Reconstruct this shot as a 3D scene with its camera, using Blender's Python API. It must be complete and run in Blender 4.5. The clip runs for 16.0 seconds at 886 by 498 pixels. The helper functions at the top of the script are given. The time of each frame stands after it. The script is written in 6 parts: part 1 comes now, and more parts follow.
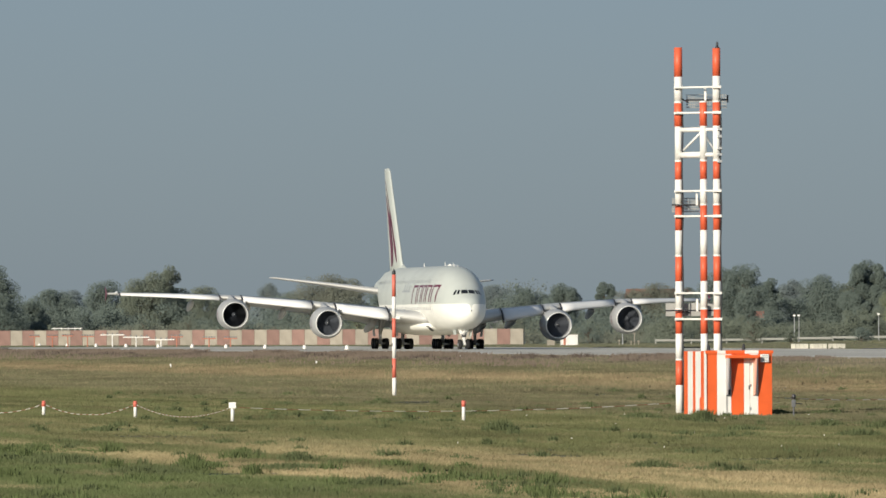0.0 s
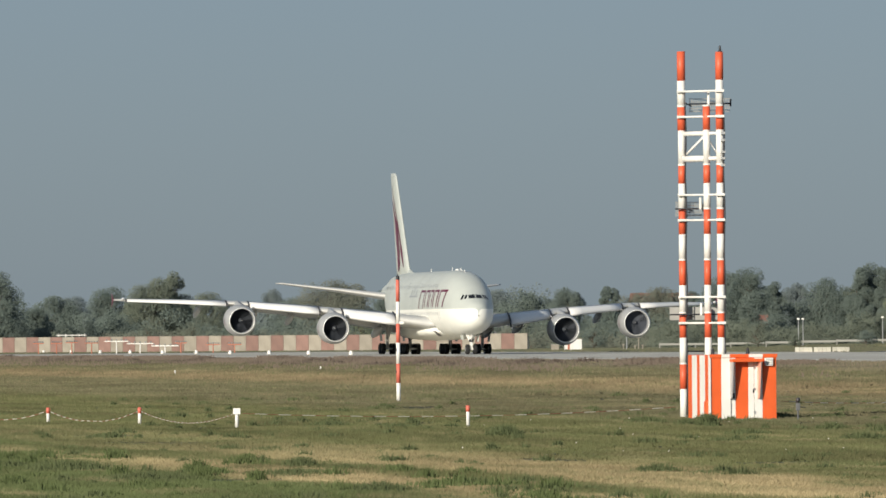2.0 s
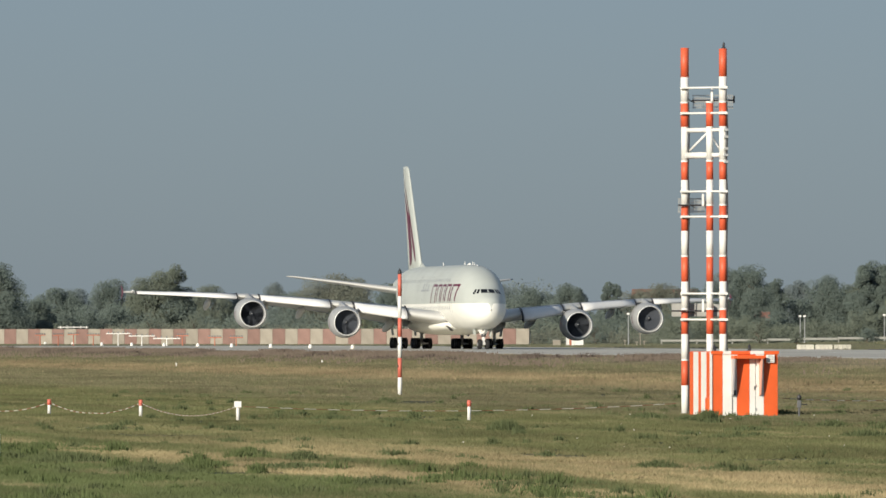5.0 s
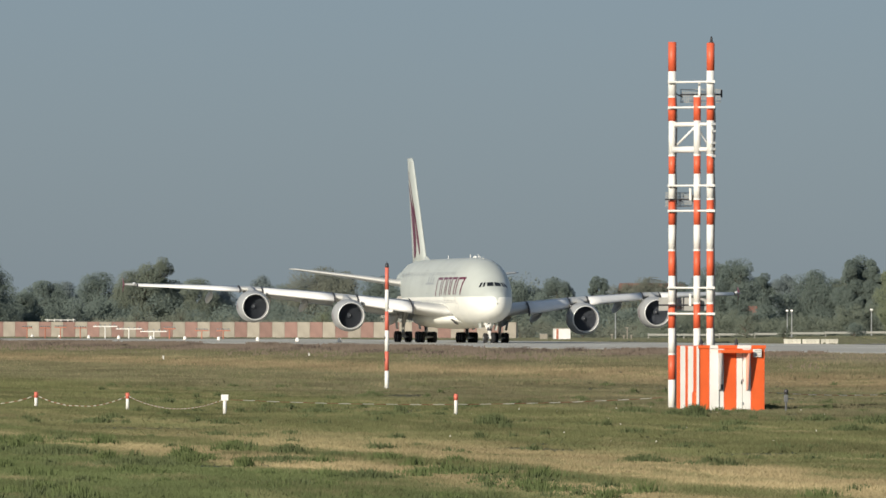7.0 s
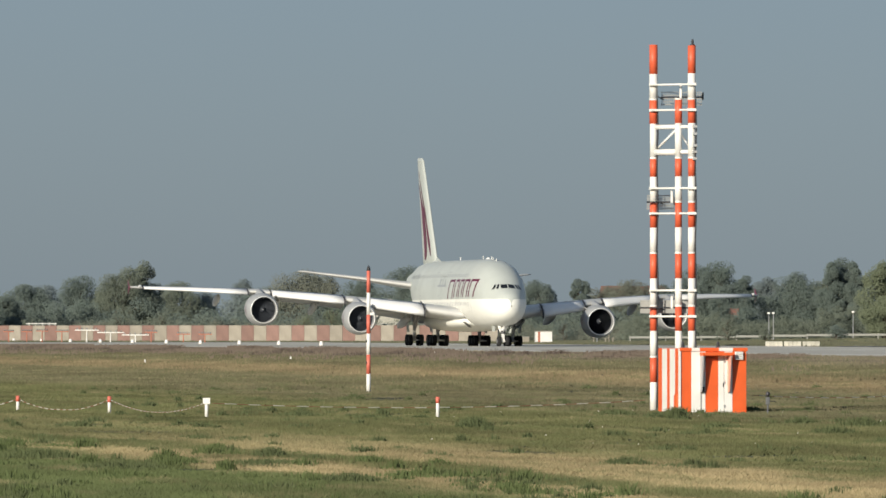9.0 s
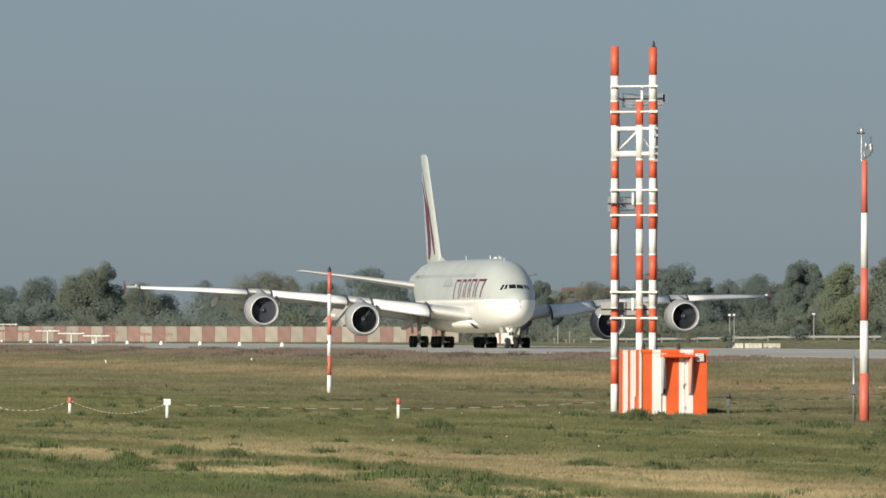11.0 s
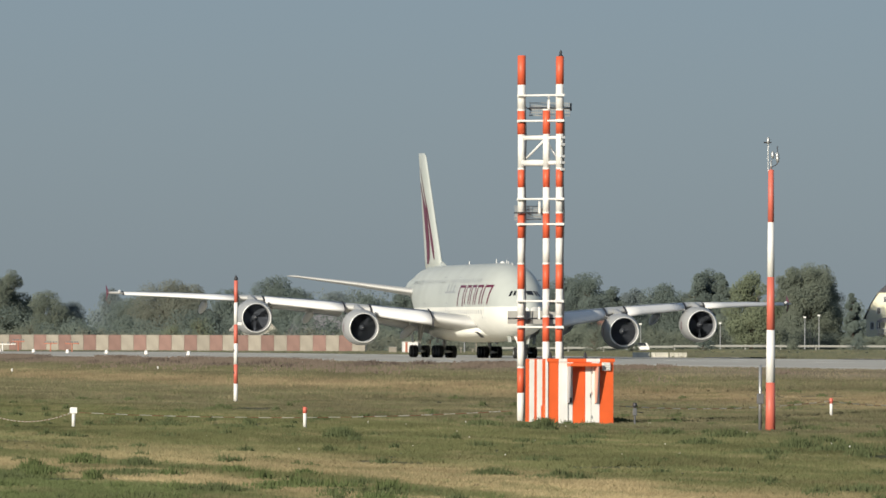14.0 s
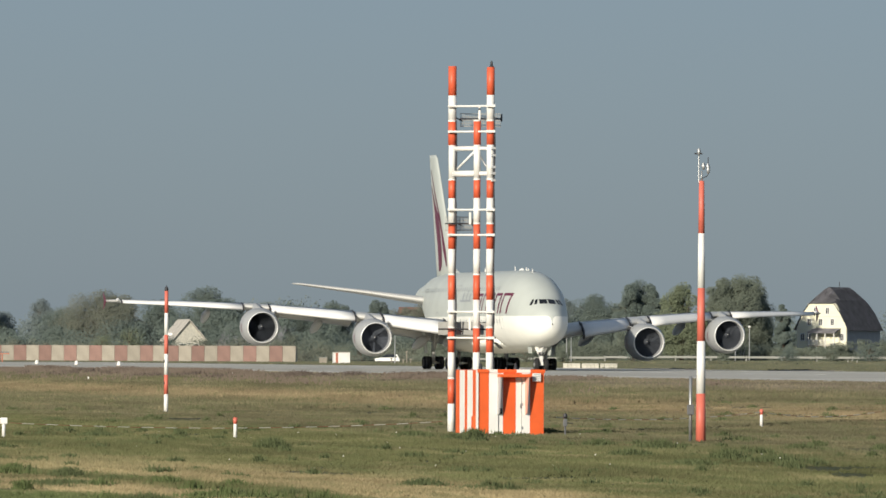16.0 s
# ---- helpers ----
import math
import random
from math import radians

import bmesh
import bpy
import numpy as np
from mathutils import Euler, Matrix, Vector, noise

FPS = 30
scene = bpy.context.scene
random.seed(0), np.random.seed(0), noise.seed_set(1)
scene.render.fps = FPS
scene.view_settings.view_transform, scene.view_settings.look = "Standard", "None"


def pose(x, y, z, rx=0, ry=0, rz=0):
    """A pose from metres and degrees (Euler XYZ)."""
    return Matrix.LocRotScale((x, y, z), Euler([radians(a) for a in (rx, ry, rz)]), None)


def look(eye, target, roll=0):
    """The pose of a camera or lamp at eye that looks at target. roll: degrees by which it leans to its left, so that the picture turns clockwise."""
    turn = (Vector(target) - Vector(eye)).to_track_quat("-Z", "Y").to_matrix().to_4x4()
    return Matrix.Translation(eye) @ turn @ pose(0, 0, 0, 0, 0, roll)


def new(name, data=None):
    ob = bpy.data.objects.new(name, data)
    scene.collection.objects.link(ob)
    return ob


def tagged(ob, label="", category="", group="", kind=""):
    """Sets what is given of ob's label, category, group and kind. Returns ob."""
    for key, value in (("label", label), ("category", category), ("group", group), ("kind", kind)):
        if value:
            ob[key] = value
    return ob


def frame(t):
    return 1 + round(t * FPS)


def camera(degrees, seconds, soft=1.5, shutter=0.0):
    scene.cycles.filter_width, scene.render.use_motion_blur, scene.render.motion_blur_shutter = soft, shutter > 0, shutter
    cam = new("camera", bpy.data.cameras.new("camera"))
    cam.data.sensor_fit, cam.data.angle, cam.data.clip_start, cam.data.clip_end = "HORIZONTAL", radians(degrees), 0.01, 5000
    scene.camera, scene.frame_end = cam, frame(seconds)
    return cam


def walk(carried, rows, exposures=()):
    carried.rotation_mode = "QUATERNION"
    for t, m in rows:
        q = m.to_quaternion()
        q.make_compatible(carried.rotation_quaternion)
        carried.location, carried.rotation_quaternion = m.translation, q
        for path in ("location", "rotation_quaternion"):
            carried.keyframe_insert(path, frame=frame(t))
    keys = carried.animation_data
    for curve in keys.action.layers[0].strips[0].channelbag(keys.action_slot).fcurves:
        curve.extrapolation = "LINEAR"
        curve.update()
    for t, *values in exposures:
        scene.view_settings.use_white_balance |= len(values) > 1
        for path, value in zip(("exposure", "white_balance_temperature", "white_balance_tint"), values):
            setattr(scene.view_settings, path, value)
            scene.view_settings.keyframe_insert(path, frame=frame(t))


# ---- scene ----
# World: +Y is the axis of the view, runway surface at z = 0. The runway runs 10.5 degrees off that axis.
EYE = 1.91
FOCAL = 14626.0          # bearing unit: x = bearing * y / FOCAL
PSI = radians(10.51)
HEAD = Vector((math.sin(PSI), -math.cos(PSI), 0))      # direction of the take-off run
RIGHT = Vector((-math.cos(PSI), -math.sin(PSI), 0))    # starboard of the run

# ---- camera ----
cam = camera(6.136, 16.0, soft=1.6)
VIEW = [  # seconds, pan, tilt, lean in degrees
    (0.0, -0.1151, 0.5911, -0.20),
    (0.5, -0.1418, 0.6199, -0.17),
    (1.0, -0.1758, 0.6176, -0.41),
    (1.5, -0.1563, 0.6504, -0.48),
    (2.0, -0.1403, 0.6259, -0.45),
    (2.5, -0.1649, 0.6204, -0.35),
    (3.0, -0.1663, 0.6146, -0.26),
    (3.5, -0.1768, 0.6212, -0.21),
    (4.0, -0.1963, 0.6155, -0.07),
    (6.5, -0.1162, 0.5509, 0.01),
    (7.0, -0.0680, 0.5447, 0.10),
    (7.5, -0.0335, 0.5362, 0.16),
    (8.0, -0.0028, 0.5635, 0.18),
    (8.5, 0.0271, 0.5563, 0.03),
    (9.0, 0.0600, 0.5658, -0.00),
    (11.5, 0.4323, 0.5761, 0.16),
    (12.0, 0.5464, 0.5694, 0.27),
    (12.5, 0.6477, 0.5711, 0.40),
    (13.0, 0.7603, 0.5769, 0.31),
    (13.5, 0.8588, 0.5896, 0.19),
    (14.0, 0.9775, 0.6380, 0.17),
    (14.5, 1.0614, 0.6450, 0.30),
    (15.0, 1.1786, 0.6653, 0.47),
    (15.5, 1.3027, 0.6872, 0.24),
    (16.0, 1.4582, 0.7139, 0.24),
]
walk(cam, [(t, pose(0, 0, EYE, 90 + tilt, 0, -pan) @ pose(0, 0, 0, 0, 0, lean)) for t, pan, tilt, lean in VIEW])

# ---- sky, sun, exposure ----
SUN_ELEV, SUN_SIDE = 17.0, 32.0     # low, behind the camera and to its left
scene.view_settings.exposure = 0.0
world = bpy.data.worlds.new("sky")
world.use_nodes = True
scene.world = world
wn = world.node_tree.nodes
sky = wn.new("ShaderNodeTexSky")
sky.sky_type, sky.sun_disc = "NISHITA", False
sky.sun_elevation, sky.sun_rotation = radians(SUN_ELEV), radians(180 + SUN_SIDE)
sky.air_density, sky.dust_density, sky.ozone_density = 1.0, 0.65, 3.0
tint = wn.new("ShaderNodeMix")
tint.data_type, tint.blend_type = "RGBA", "MULTIPLY"
tint.inputs["Factor"].default_value = 1.0
tint.inputs["B"].default_value = (0.80, 0.925, 1.30, 1)
world.node_tree.links.new(sky.outputs["Color"], tint.inputs["A"])
haze = wn.new("ShaderNodeMix")
haze.data_type = "RGBA"
haze.inputs["Factor"].default_value = 0.6
haze.inputs["B"].default_value = (3.72, 4.62, 5.28, 1)
world.node_tree.links.new(tint.outputs["Result"], haze.inputs["A"])
world.node_tree.links.new(haze.outputs["Result"], wn["Background"].inputs["Color"])
wn["Background"].inputs["Strength"].default_value = 0.064

sun = new("sun", bpy.data.lights.new("sun", "SUN"))
sun.data.energy, sun.data.angle, sun.data.color = 5.0, radians(0.6), (1.0, 0.915, 0.765)
e, b = radians(SUN_ELEV), radians(SUN_SIDE)
sun.matrix_world = look((-200 * math.sin(b), -200 * math.cos(b), 200 * math.tan(e)), (0, 0, 0))


# ---- materials ----
def socket(node, name, value):
    node.inputs[name].default_value = value


def material(name, color, rough=0.6, metal=0.0, vary=0.12, scale=6.0, bump=0.15, fine=60.0, spec=0.5, random_tone=0.0, coat=0.0):
    """Painted or natural surface: base colour with coarse stains and fine grain, and a fine relief."""
    m = bpy.data.materials.new(name)
    m.use_nodes = True
    n, link = m.node_tree.nodes, m.node_tree.links.new
    bsdf = n["Principled BSDF"]
    socket(bsdf, "Roughness", rough)
    socket(bsdf, "Metallic", metal)
    socket(bsdf, "Specular IOR Level", spec)
    socket(bsdf, "Coat Weight", coat)
    coord = n.new("ShaderNodeTexCoord")
    coarse, grain = n.new("ShaderNodeTexNoise"), n.new("ShaderNodeTexNoise")
    socket(coarse, "Scale", scale)
    socket(coarse, "Detail", 6.0)
    socket(grain, "Scale", fine)
    socket(grain, "Detail", 3.0)
    link(coord.outputs["Object"], coarse.inputs["Vector"])
    link(coord.outputs["Object"], grain.inputs["Vector"])
    add = n.new("ShaderNodeMath")
    add.operation = "MULTIPLY_ADD"
    add.inputs[1].default_value = 0.4
    link(grain.outputs["Fac"], add.inputs[0])
    link(coarse.outputs["Fac"], add.inputs[2])
    span = n.new("ShaderNodeMapRange")
    socket(span, "From Min", 0.45)
    socket(span, "From Max", 0.95)
    socket(span, "To Min", 1 - vary)
    socket(span, "To Max", 1 + vary)
    link(add.outputs[0], span.inputs["Value"])
    tone = span.outputs["Result"]
    if random_tone:
        info = n.new("ShaderNodeObjectInfo")
        r = n.new("ShaderNodeMapRange")
        socket(r, "To Min", 1 - random_tone)
        socket(r, "To Max", 1 + random_tone)
        link(info.outputs["Random"], r.inputs["Value"])
        mul = n.new("ShaderNodeMath")
        mul.operation = "MULTIPLY"
        link(tone, mul.inputs[0])
        link(r.outputs["Result"], mul.inputs[1])
        tone = mul.outputs[0]
    scalev = n.new("ShaderNodeVectorMath")
    scalev.operation = "SCALE"
    scalev.inputs[0].default_value = color
    link(tone, scalev.inputs["Scale"])
    link(scalev.outputs["Vector"], bsdf.inputs["Base Color"])
    if bump:
        bp = n.new("ShaderNodeBump")
        socket(bp, "Strength", bump)
        socket(bp, "Distance", 0.02)
        link(grain.outputs["Fac"], bp.inputs["Height"])
        link(bp.outputs["Normal"], bsdf.inputs["Normal"])
    return m


ORANGE = material("orange_paint", (0.80, 0.13, 0.03), 0.5, vary=0.10, scale=1.5, bump=0.08)
TOWER_RED = material("faded_tower_red", (0.72, 0.125, 0.055), 0.5, vary=0.12, scale=1.0, bump=0.08)
PALE_RED = material("pale_red_paint", (0.78, 0.40, 0.30), 0.55, vary=0.1, scale=1.2)
CHEEK_GREY = material("grey_white_sheet", (0.46, 0.45, 0.45), 0.55, vary=0.1, scale=1.5)
RED_PAINT = material("signal_red_paint", (0.68, 0.165, 0.115), 0.5, vary=0.12, scale=1.2, bump=0.08)
WHITE_PAINT = material("white_paint", (0.84, 0.83, 0.79), 0.5, vary=0.08, scale=1.2, bump=0.08)
GALV = material("galvanised_steel", (0.45, 0.46, 0.46), 0.45, 0.7, vary=0.15, scale=4)
DARK_STEEL = material("dark_steel", (0.05, 0.05, 0.055), 0.5, 0.4)
GREY_PANEL = material("grey_plastic_panel", (0.36, 0.36, 0.34), 0.6, vary=0.1)
ASPHALT = material("runway_concrete", (0.50, 0.475, 0.41), 0.85, vary=0.22, scale=0.05, fine=3.0, bump=0.2)
MARKING = material("runway_paint", (0.62, 0.62, 0.60), 0.8, vary=0.2, scale=0.4)
CONCRETE = material("pale_concrete", (0.46, 0.43, 0.38), 0.85, vary=0.2, scale=0.7, fine=12, random_tone=0.08)
# Far wall paints: red and white dulled in the colour to show haze.
WALL_RED = material("hazed_red_wall_paint", (0.25, 0.155, 0.130), 0.85, vary=0.2, scale=0.5, fine=10, random_tone=0.14)
WALL_WHITE = material("hazed_white_wall_paint", (0.315, 0.285, 0.235), 0.85, vary=0.2, scale=0.5, fine=10, random_tone=0.10)
FADED_ORANGE = material("faded_orange_paint", (0.44, 0.16, 0.10), 0.7, vary=0.15, scale=1)
RAIL_GREY = material("dull_rail_grey", (0.32, 0.32, 0.29), 0.7, vary=0.15)
PALE_BLOCK = material("weathered_white_block", (0.56, 0.54, 0.46), 0.8, vary=0.18, scale=2.0, random_tone=0.12)
CHAIN_WHITE = material("dusty_white_plastic", (0.55, 0.53, 0.47), 0.6)
CHAIN_RED = material("dull_red_plastic", (0.22, 0.06, 0.04), 0.5)
BIRCH_BARK = material("pale_birch_bark", (0.25, 0.235, 0.215), 0.8, vary=0.3, scale=2, fine=9, bump=0.3)
BARK = material("bark", (0.11, 0.085, 0.065), 0.9, vary=0.3, scale=3, fine=14, bump=0.4)
ROOF_TILE = material("slate_roof_tiles", (0.185, 0.180, 0.195), 0.8, vary=0.25, scale=0.8, fine=9, bump=0.5)
ROOF_RED = material("red_roof_tiles", (0.20, 0.095, 0.072), 0.8, vary=0.25, scale=0.8, fine=9, bump=0.5)
CREAM_WALL = material("cream_render_wall", (0.80, 0.77, 0.60), 0.85, vary=0.08, scale=0.8, fine=20)
# The cream wall's shaded side, with the shade painted in as grey.
SHADED_WALL = material("shaded_render_wall", (0.33, 0.34, 0.36), 0.85, vary=0.12, scale=0.8, fine=20)
FRAME_WHITE = material("white_window_frame", (0.7, 0.7, 0.68), 0.5)
PANE = material("dark_window_glass", (0.03, 0.035, 0.04), 0.08, vary=0.0, bump=0.0)
# aircraft
SKIN_WHITE = material("white_aircraft_paint", (0.86, 0.86, 0.80), 0.5, vary=0.05, scale=0.35, bump=0.02, spec=0.3)
SKIN_GREY = material("pale_grey_aircraft_paint", (0.50, 0.53, 0.495), 0.45, vary=0.06, scale=0.35, bump=0.02)
WING_PAINT = material("wing_grey_paint", (0.52, 0.52, 0.50), 0.4, vary=0.06, scale=0.4, bump=0.02)
SLAT_METAL = material("bare_leading_edge_metal", (0.76, 0.76, 0.75), 0.45, 0.0, vary=0.05, scale=0.5, bump=0.02)
LIP_METAL = material("polished_inlet_lip", (0.80, 0.80, 0.78), 0.4, 0.35, vary=0.04)
NACELLE = material("nacelle_grey_paint", (0.355, 0.365, 0.37), 0.4, vary=0.05, scale=0.7, bump=0.02)
FAN_METAL = material("dark_fan_titanium", (0.078, 0.087, 0.104), 0.85, 0.0, vary=0.08, spec=0.1)
SPINNER = material("dark_spinner_paint", (0.060, 0.066, 0.078), 0.9, vary=0.05, spec=0.05)
MONITOR_GREY = material("dull_instrument_grey", (0.11, 0.115, 0.12), 0.6)
DUCT = material("inlet_acoustic_lining", (0.34, 0.35, 0.37), 0.5, vary=0.08)
TYRE = material("black_tyre_rubber", (0.018, 0.018, 0.019), 0.85, vary=0.2)
HUB = material("wheel_hub_grey", (0.10, 0.10, 0.10), 0.5, 0.3)
GEAR_WHITE = material("landing_gear_paint", (0.70, 0.70, 0.68), 0.45)
GEAR_DARK = material("gear_well_dark", (0.06, 0.06, 0.06), 0.7)
MAROON = material("maroon_livery_paint", (0.14, 0.016, 0.045), 0.35, vary=0.06)
LIVERY_GREY = material("grey_livery_paint", (0.34, 0.36, 0.37), 0.4, vary=0.05)
COCKPIT_GLASS = material("cockpit_glass", (0.012, 0.013, 0.016), 0.06, vary=0.0, bump=0.0)


def ground_colour(name, blades):
    """Grass and weeds in mowing strips along the runway, with ragged dry patches."""
    m = bpy.data.materials.new(name)
    m.use_nodes = True
    n, link = m.node_tree.nodes, m.node_tree.links.new
    bsdf = n["Principled BSDF"]
    socket(bsdf, "Roughness", 0.9)
    socket(bsdf, "Specular IOR Level", 0.15)
    geo = n.new("ShaderNodeNewGeometry")

    def axis(v):
        d = n.new("ShaderNodeVectorMath")
        d.operation = "DOT_PRODUCT"
        d.inputs[1].default_value = v
        link(geo.outputs["Position"], d.inputs[0])
        return d.outputs["Value"]

    def maths(op, a, b_, c=None):
        k = n.new("ShaderNodeMath")
        k.operation = op
        for i, v in enumerate((a, b_, c)):
            if v is None:
                continue
            if isinstance(v, (int, float)):
                k.inputs[i].default_value = v
            else:
                link(v, k.inputs[i])
        return k.outputs[0]

    along, across = axis(tuple(HEAD)), axis(tuple(-RIGHT))

    def noise_at(sa, sc, detail=4.0, rough=0.6, seed=0.0):
        comb = n.new("ShaderNodeCombineXYZ")
        link(maths("MULTIPLY", along, sa), comb.inputs[0])
        link(maths("MULTIPLY", across, sc), comb.inputs[1])
        comb.inputs[2].default_value = seed
        t = n.new("ShaderNodeTexNoise")
        socket(t, "Scale", 1.0)
        socket(t, "Detail", detail)
        socket(t, "Roughness", rough)
        link(comb.outputs[0], t.inputs["Vector"])
        return t.outputs["Fac"]

    # distance across the strips, frayed
    big = noise_at(0.02, 0.10, 4, 0.6, 1.7)
    frayed = maths("MULTIPLY_ADD", maths("SUBTRACT", big, 0.5), 9.0, across)
    pos = n.new("ShaderNodeMapRange")
    socket(pos, "From Min", 20.0)
    socket(pos, "From Max", 150.0)
    link(frayed, pos.inputs["Value"])
    ramp = n.new("ShaderNodeValToRGB")
    cr = ramp.color_ramp
    GREEN, LUSH, TAN, OLIVE, BROWN = (0.110, 0.116, 0.054, 1), (0.089, 0.110, 0.047, 1), (0.290, 0.238, 0.136, 1), (0.126, 0.119, 0.072, 1), (0.150, 0.131, 0.102, 1)
    stops = [(20, LUSH), (28.5, LUSH), (30.2, TAN), (31.8, TAN), (33.2, GREEN), (35.0, GREEN), (35.8, TAN), (39.4, TAN), (42, GREEN), (58, GREEN),
             (68, OLIVE), (86, OLIVE), (92, (0.215, 0.172, 0.105, 1)), (97, (0.215, 0.172, 0.105, 1)), (104, OLIVE), (112, OLIVE), (120, BROWN), (133, BROWN), (135, (0.26, 0.225, 0.17, 1)), (138, (0.26, 0.225, 0.17, 1)), (142, (0.108, 0.114, 0.082, 1))]
    while len(cr.elements) > 1:
        cr.elements.remove(cr.elements[0])
    for i, (q, c) in enumerate(stops):
        el = cr.elements[0] if i == 0 else cr.elements.new((q - 20) / 130)
        el.position, el.color = (q - 20) / 130, c
    link(pos.outputs["Result"], ramp.inputs["Fac"])
    # the dry strips thin out with distance
    fade = n.new("ShaderNodeMapRange")
    socket(fade, "From Min", -252.0)
    socket(fade, "From Max", -196.0)
    socket(fade, "To Min", 0.72)
    socket(fade, "To Max", 0.0)
    link(along, fade.inputs["Value"])
    near = n.new("ShaderNodeMapRange")
    socket(near, "From Min", 39.5)
    socket(near, "From Max", 42.0)
    socket(near, "To Min", 1.0)
    socket(near, "To Max", 0.0)
    link(frayed, near.inputs["Value"])
    thinned = n.new("ShaderNodeMix")
    thinned.data_type = "RGBA"
    link(maths("MULTIPLY", fade.outputs["Result"], near.outputs["Result"]), thinned.inputs["Factor"])
    link(ramp.outputs["Color"], thinned.inputs["A"])
    thinned.inputs["B"].default_value = LUSH
    # patches, dry and green, drawn out along the runway
    patch = noise_at(0.10, 0.45, 6, 0.65, 5.1)
    dry = n.new("ShaderNodeMapRange")
    socket(dry, "From Min", 0.50)
    socket(dry, "From Max", 0.72)
    socket(dry, "To Max", 0.75)
    link(patch, dry.inputs["Value"])
    mix1 = n.new("ShaderNodeMix")
    mix1.data_type = "RGBA"
    link(dry.outputs["Result"], mix1.inputs["Factor"])
    link(thinned.outputs["Result"], mix1.inputs["A"])
    mix1.inputs["B"].default_value = (0.225, 0.192, 0.112, 1)
    patch2 = noise_at(0.16, 0.6, 6, 0.7, 9.3)
    lush = n.new("ShaderNodeMapRange")
    socket(lush, "From Min", 0.50)
    socket(lush, "From Max", 0.68)
    socket(lush, "To Max", 0.8)
    link(patch2, lush.inputs["Value"])
    mix2 = n.new("ShaderNodeMix")
    mix2.data_type = "RGBA"
    link(lush.outputs["Result"], mix2.inputs["Factor"])
    link(mix1.outputs["Result"], mix2.inputs["A"])
    mix2.inputs["B"].default_value = (0.088, 0.106, 0.048, 1)
    speck = noise_at(1.6, 2.2, 5, 0.75, 3.3)
    grain = n.new("ShaderNodeMapRange")
    socket(grain, "From Min", 0.3)
    socket(grain, "From Max", 0.7)
    socket(grain, "To Min", 0.82)
    socket(grain, "To Max", 1.18)
    link(speck, grain.inputs["Value"])
    broad = n.new("ShaderNodeMapRange")
    socket(broad, "From Min", 0.32)
    socket(broad, "From Max", 0.68)
    socket(broad, "To Min", 0.70)
    socket(broad, "To Max", 1.25)
    link(noise_at(0.05, 0.22, 5, 0.6, 14.2), broad.inputs["Value"])
    tone = maths("MULTIPLY", grain.outputs["Result"], broad.outputs["Result"])
    if blades:
        r = n.new("ShaderNodeMapRange")
        socket(r, "To Min", 0.88)
        socket(r, "To Max", 1.12)
        link(geo.outputs["Random Per Island"], r.inputs["Value"])
        tone = maths("MULTIPLY", tone, r.outputs["Result"])
    out = n.new("ShaderNodeVectorMath")
    out.operation = "SCALE"
    link(mix2.outputs["Result"], out.inputs[0])
    link(tone, out.inputs["Scale"])
    link(out.outputs["Vector"], bsdf.inputs["Base Color"])
    if not blades:
        bp = n.new("ShaderNodeBump")
        socket(bp, "Strength", 0.6)
        socket(bp, "Distance", 0.25)
        link(speck, bp.inputs["Height"])
        link(bp.outputs["Normal"], bsdf.inputs["Normal"])
    return m


GROUND = ground_colour("meadow_ground", False)
GRASS = ground_colour("meadow_blades", True)


def leaf_material(name, color, spread=0.18):
    m = bpy.data.materials.new(name)
    m.use_nodes = True
    n, link = m.node_tree.nodes, m.node_tree.links.new
    bsdf = n["Principled BSDF"]
    socket(bsdf, "Roughness", 0.75)
    socket(bsdf, "Specular IOR Level", 0.2)
    geo = n.new("ShaderNodeNewGeometry")
    coord = n.new("ShaderNodeTexCoord")
    t = n.new("ShaderNodeTexNoise")
    socket(t, "Scale", 0.35)
    link(coord.outputs["Object"], t.inputs["Vector"])
    mix = n.new("ShaderNodeMath")
    mix.operation = "MULTIPLY_ADD"
    mix.inputs[1].default_value = 0.7
    link(geo.outputs["Random Per Island"], mix.inputs[0])
    link(t.outputs["Fac"], mix.inputs[2])
    r = n.new("ShaderNodeMapRange")
    socket(r, "From Min", 0.35)
    socket(r, "From Max", 1.3)
    socket(r, "To Min", 1 - spread)
    socket(r, "To Max", 1 + spread)
    link(mix.outputs[0], r.inputs["Value"])
    s = n.new("ShaderNodeVectorMath")
    s.operation = "SCALE"
    s.inputs[0].default_value = color
    link(r.outputs["Result"], s.inputs["Scale"])
    link(s.outputs["Vector"], bsdf.inputs["Base Color"])
    thin = n.new("ShaderNodeBsdfTranslucent")
    link(s.outputs["Vector"], thin.inputs["Color"])
    both = n.new("ShaderNodeMixShader")
    both.inputs["Fac"].default_value = 0.18
    link(bsdf.outputs["BSDF"], both.inputs[1])
    link(thin.outputs["BSDF"], both.inputs[2])
    link(both.outputs["Shader"], n["Material Output"].inputs["Surface"])
    return m


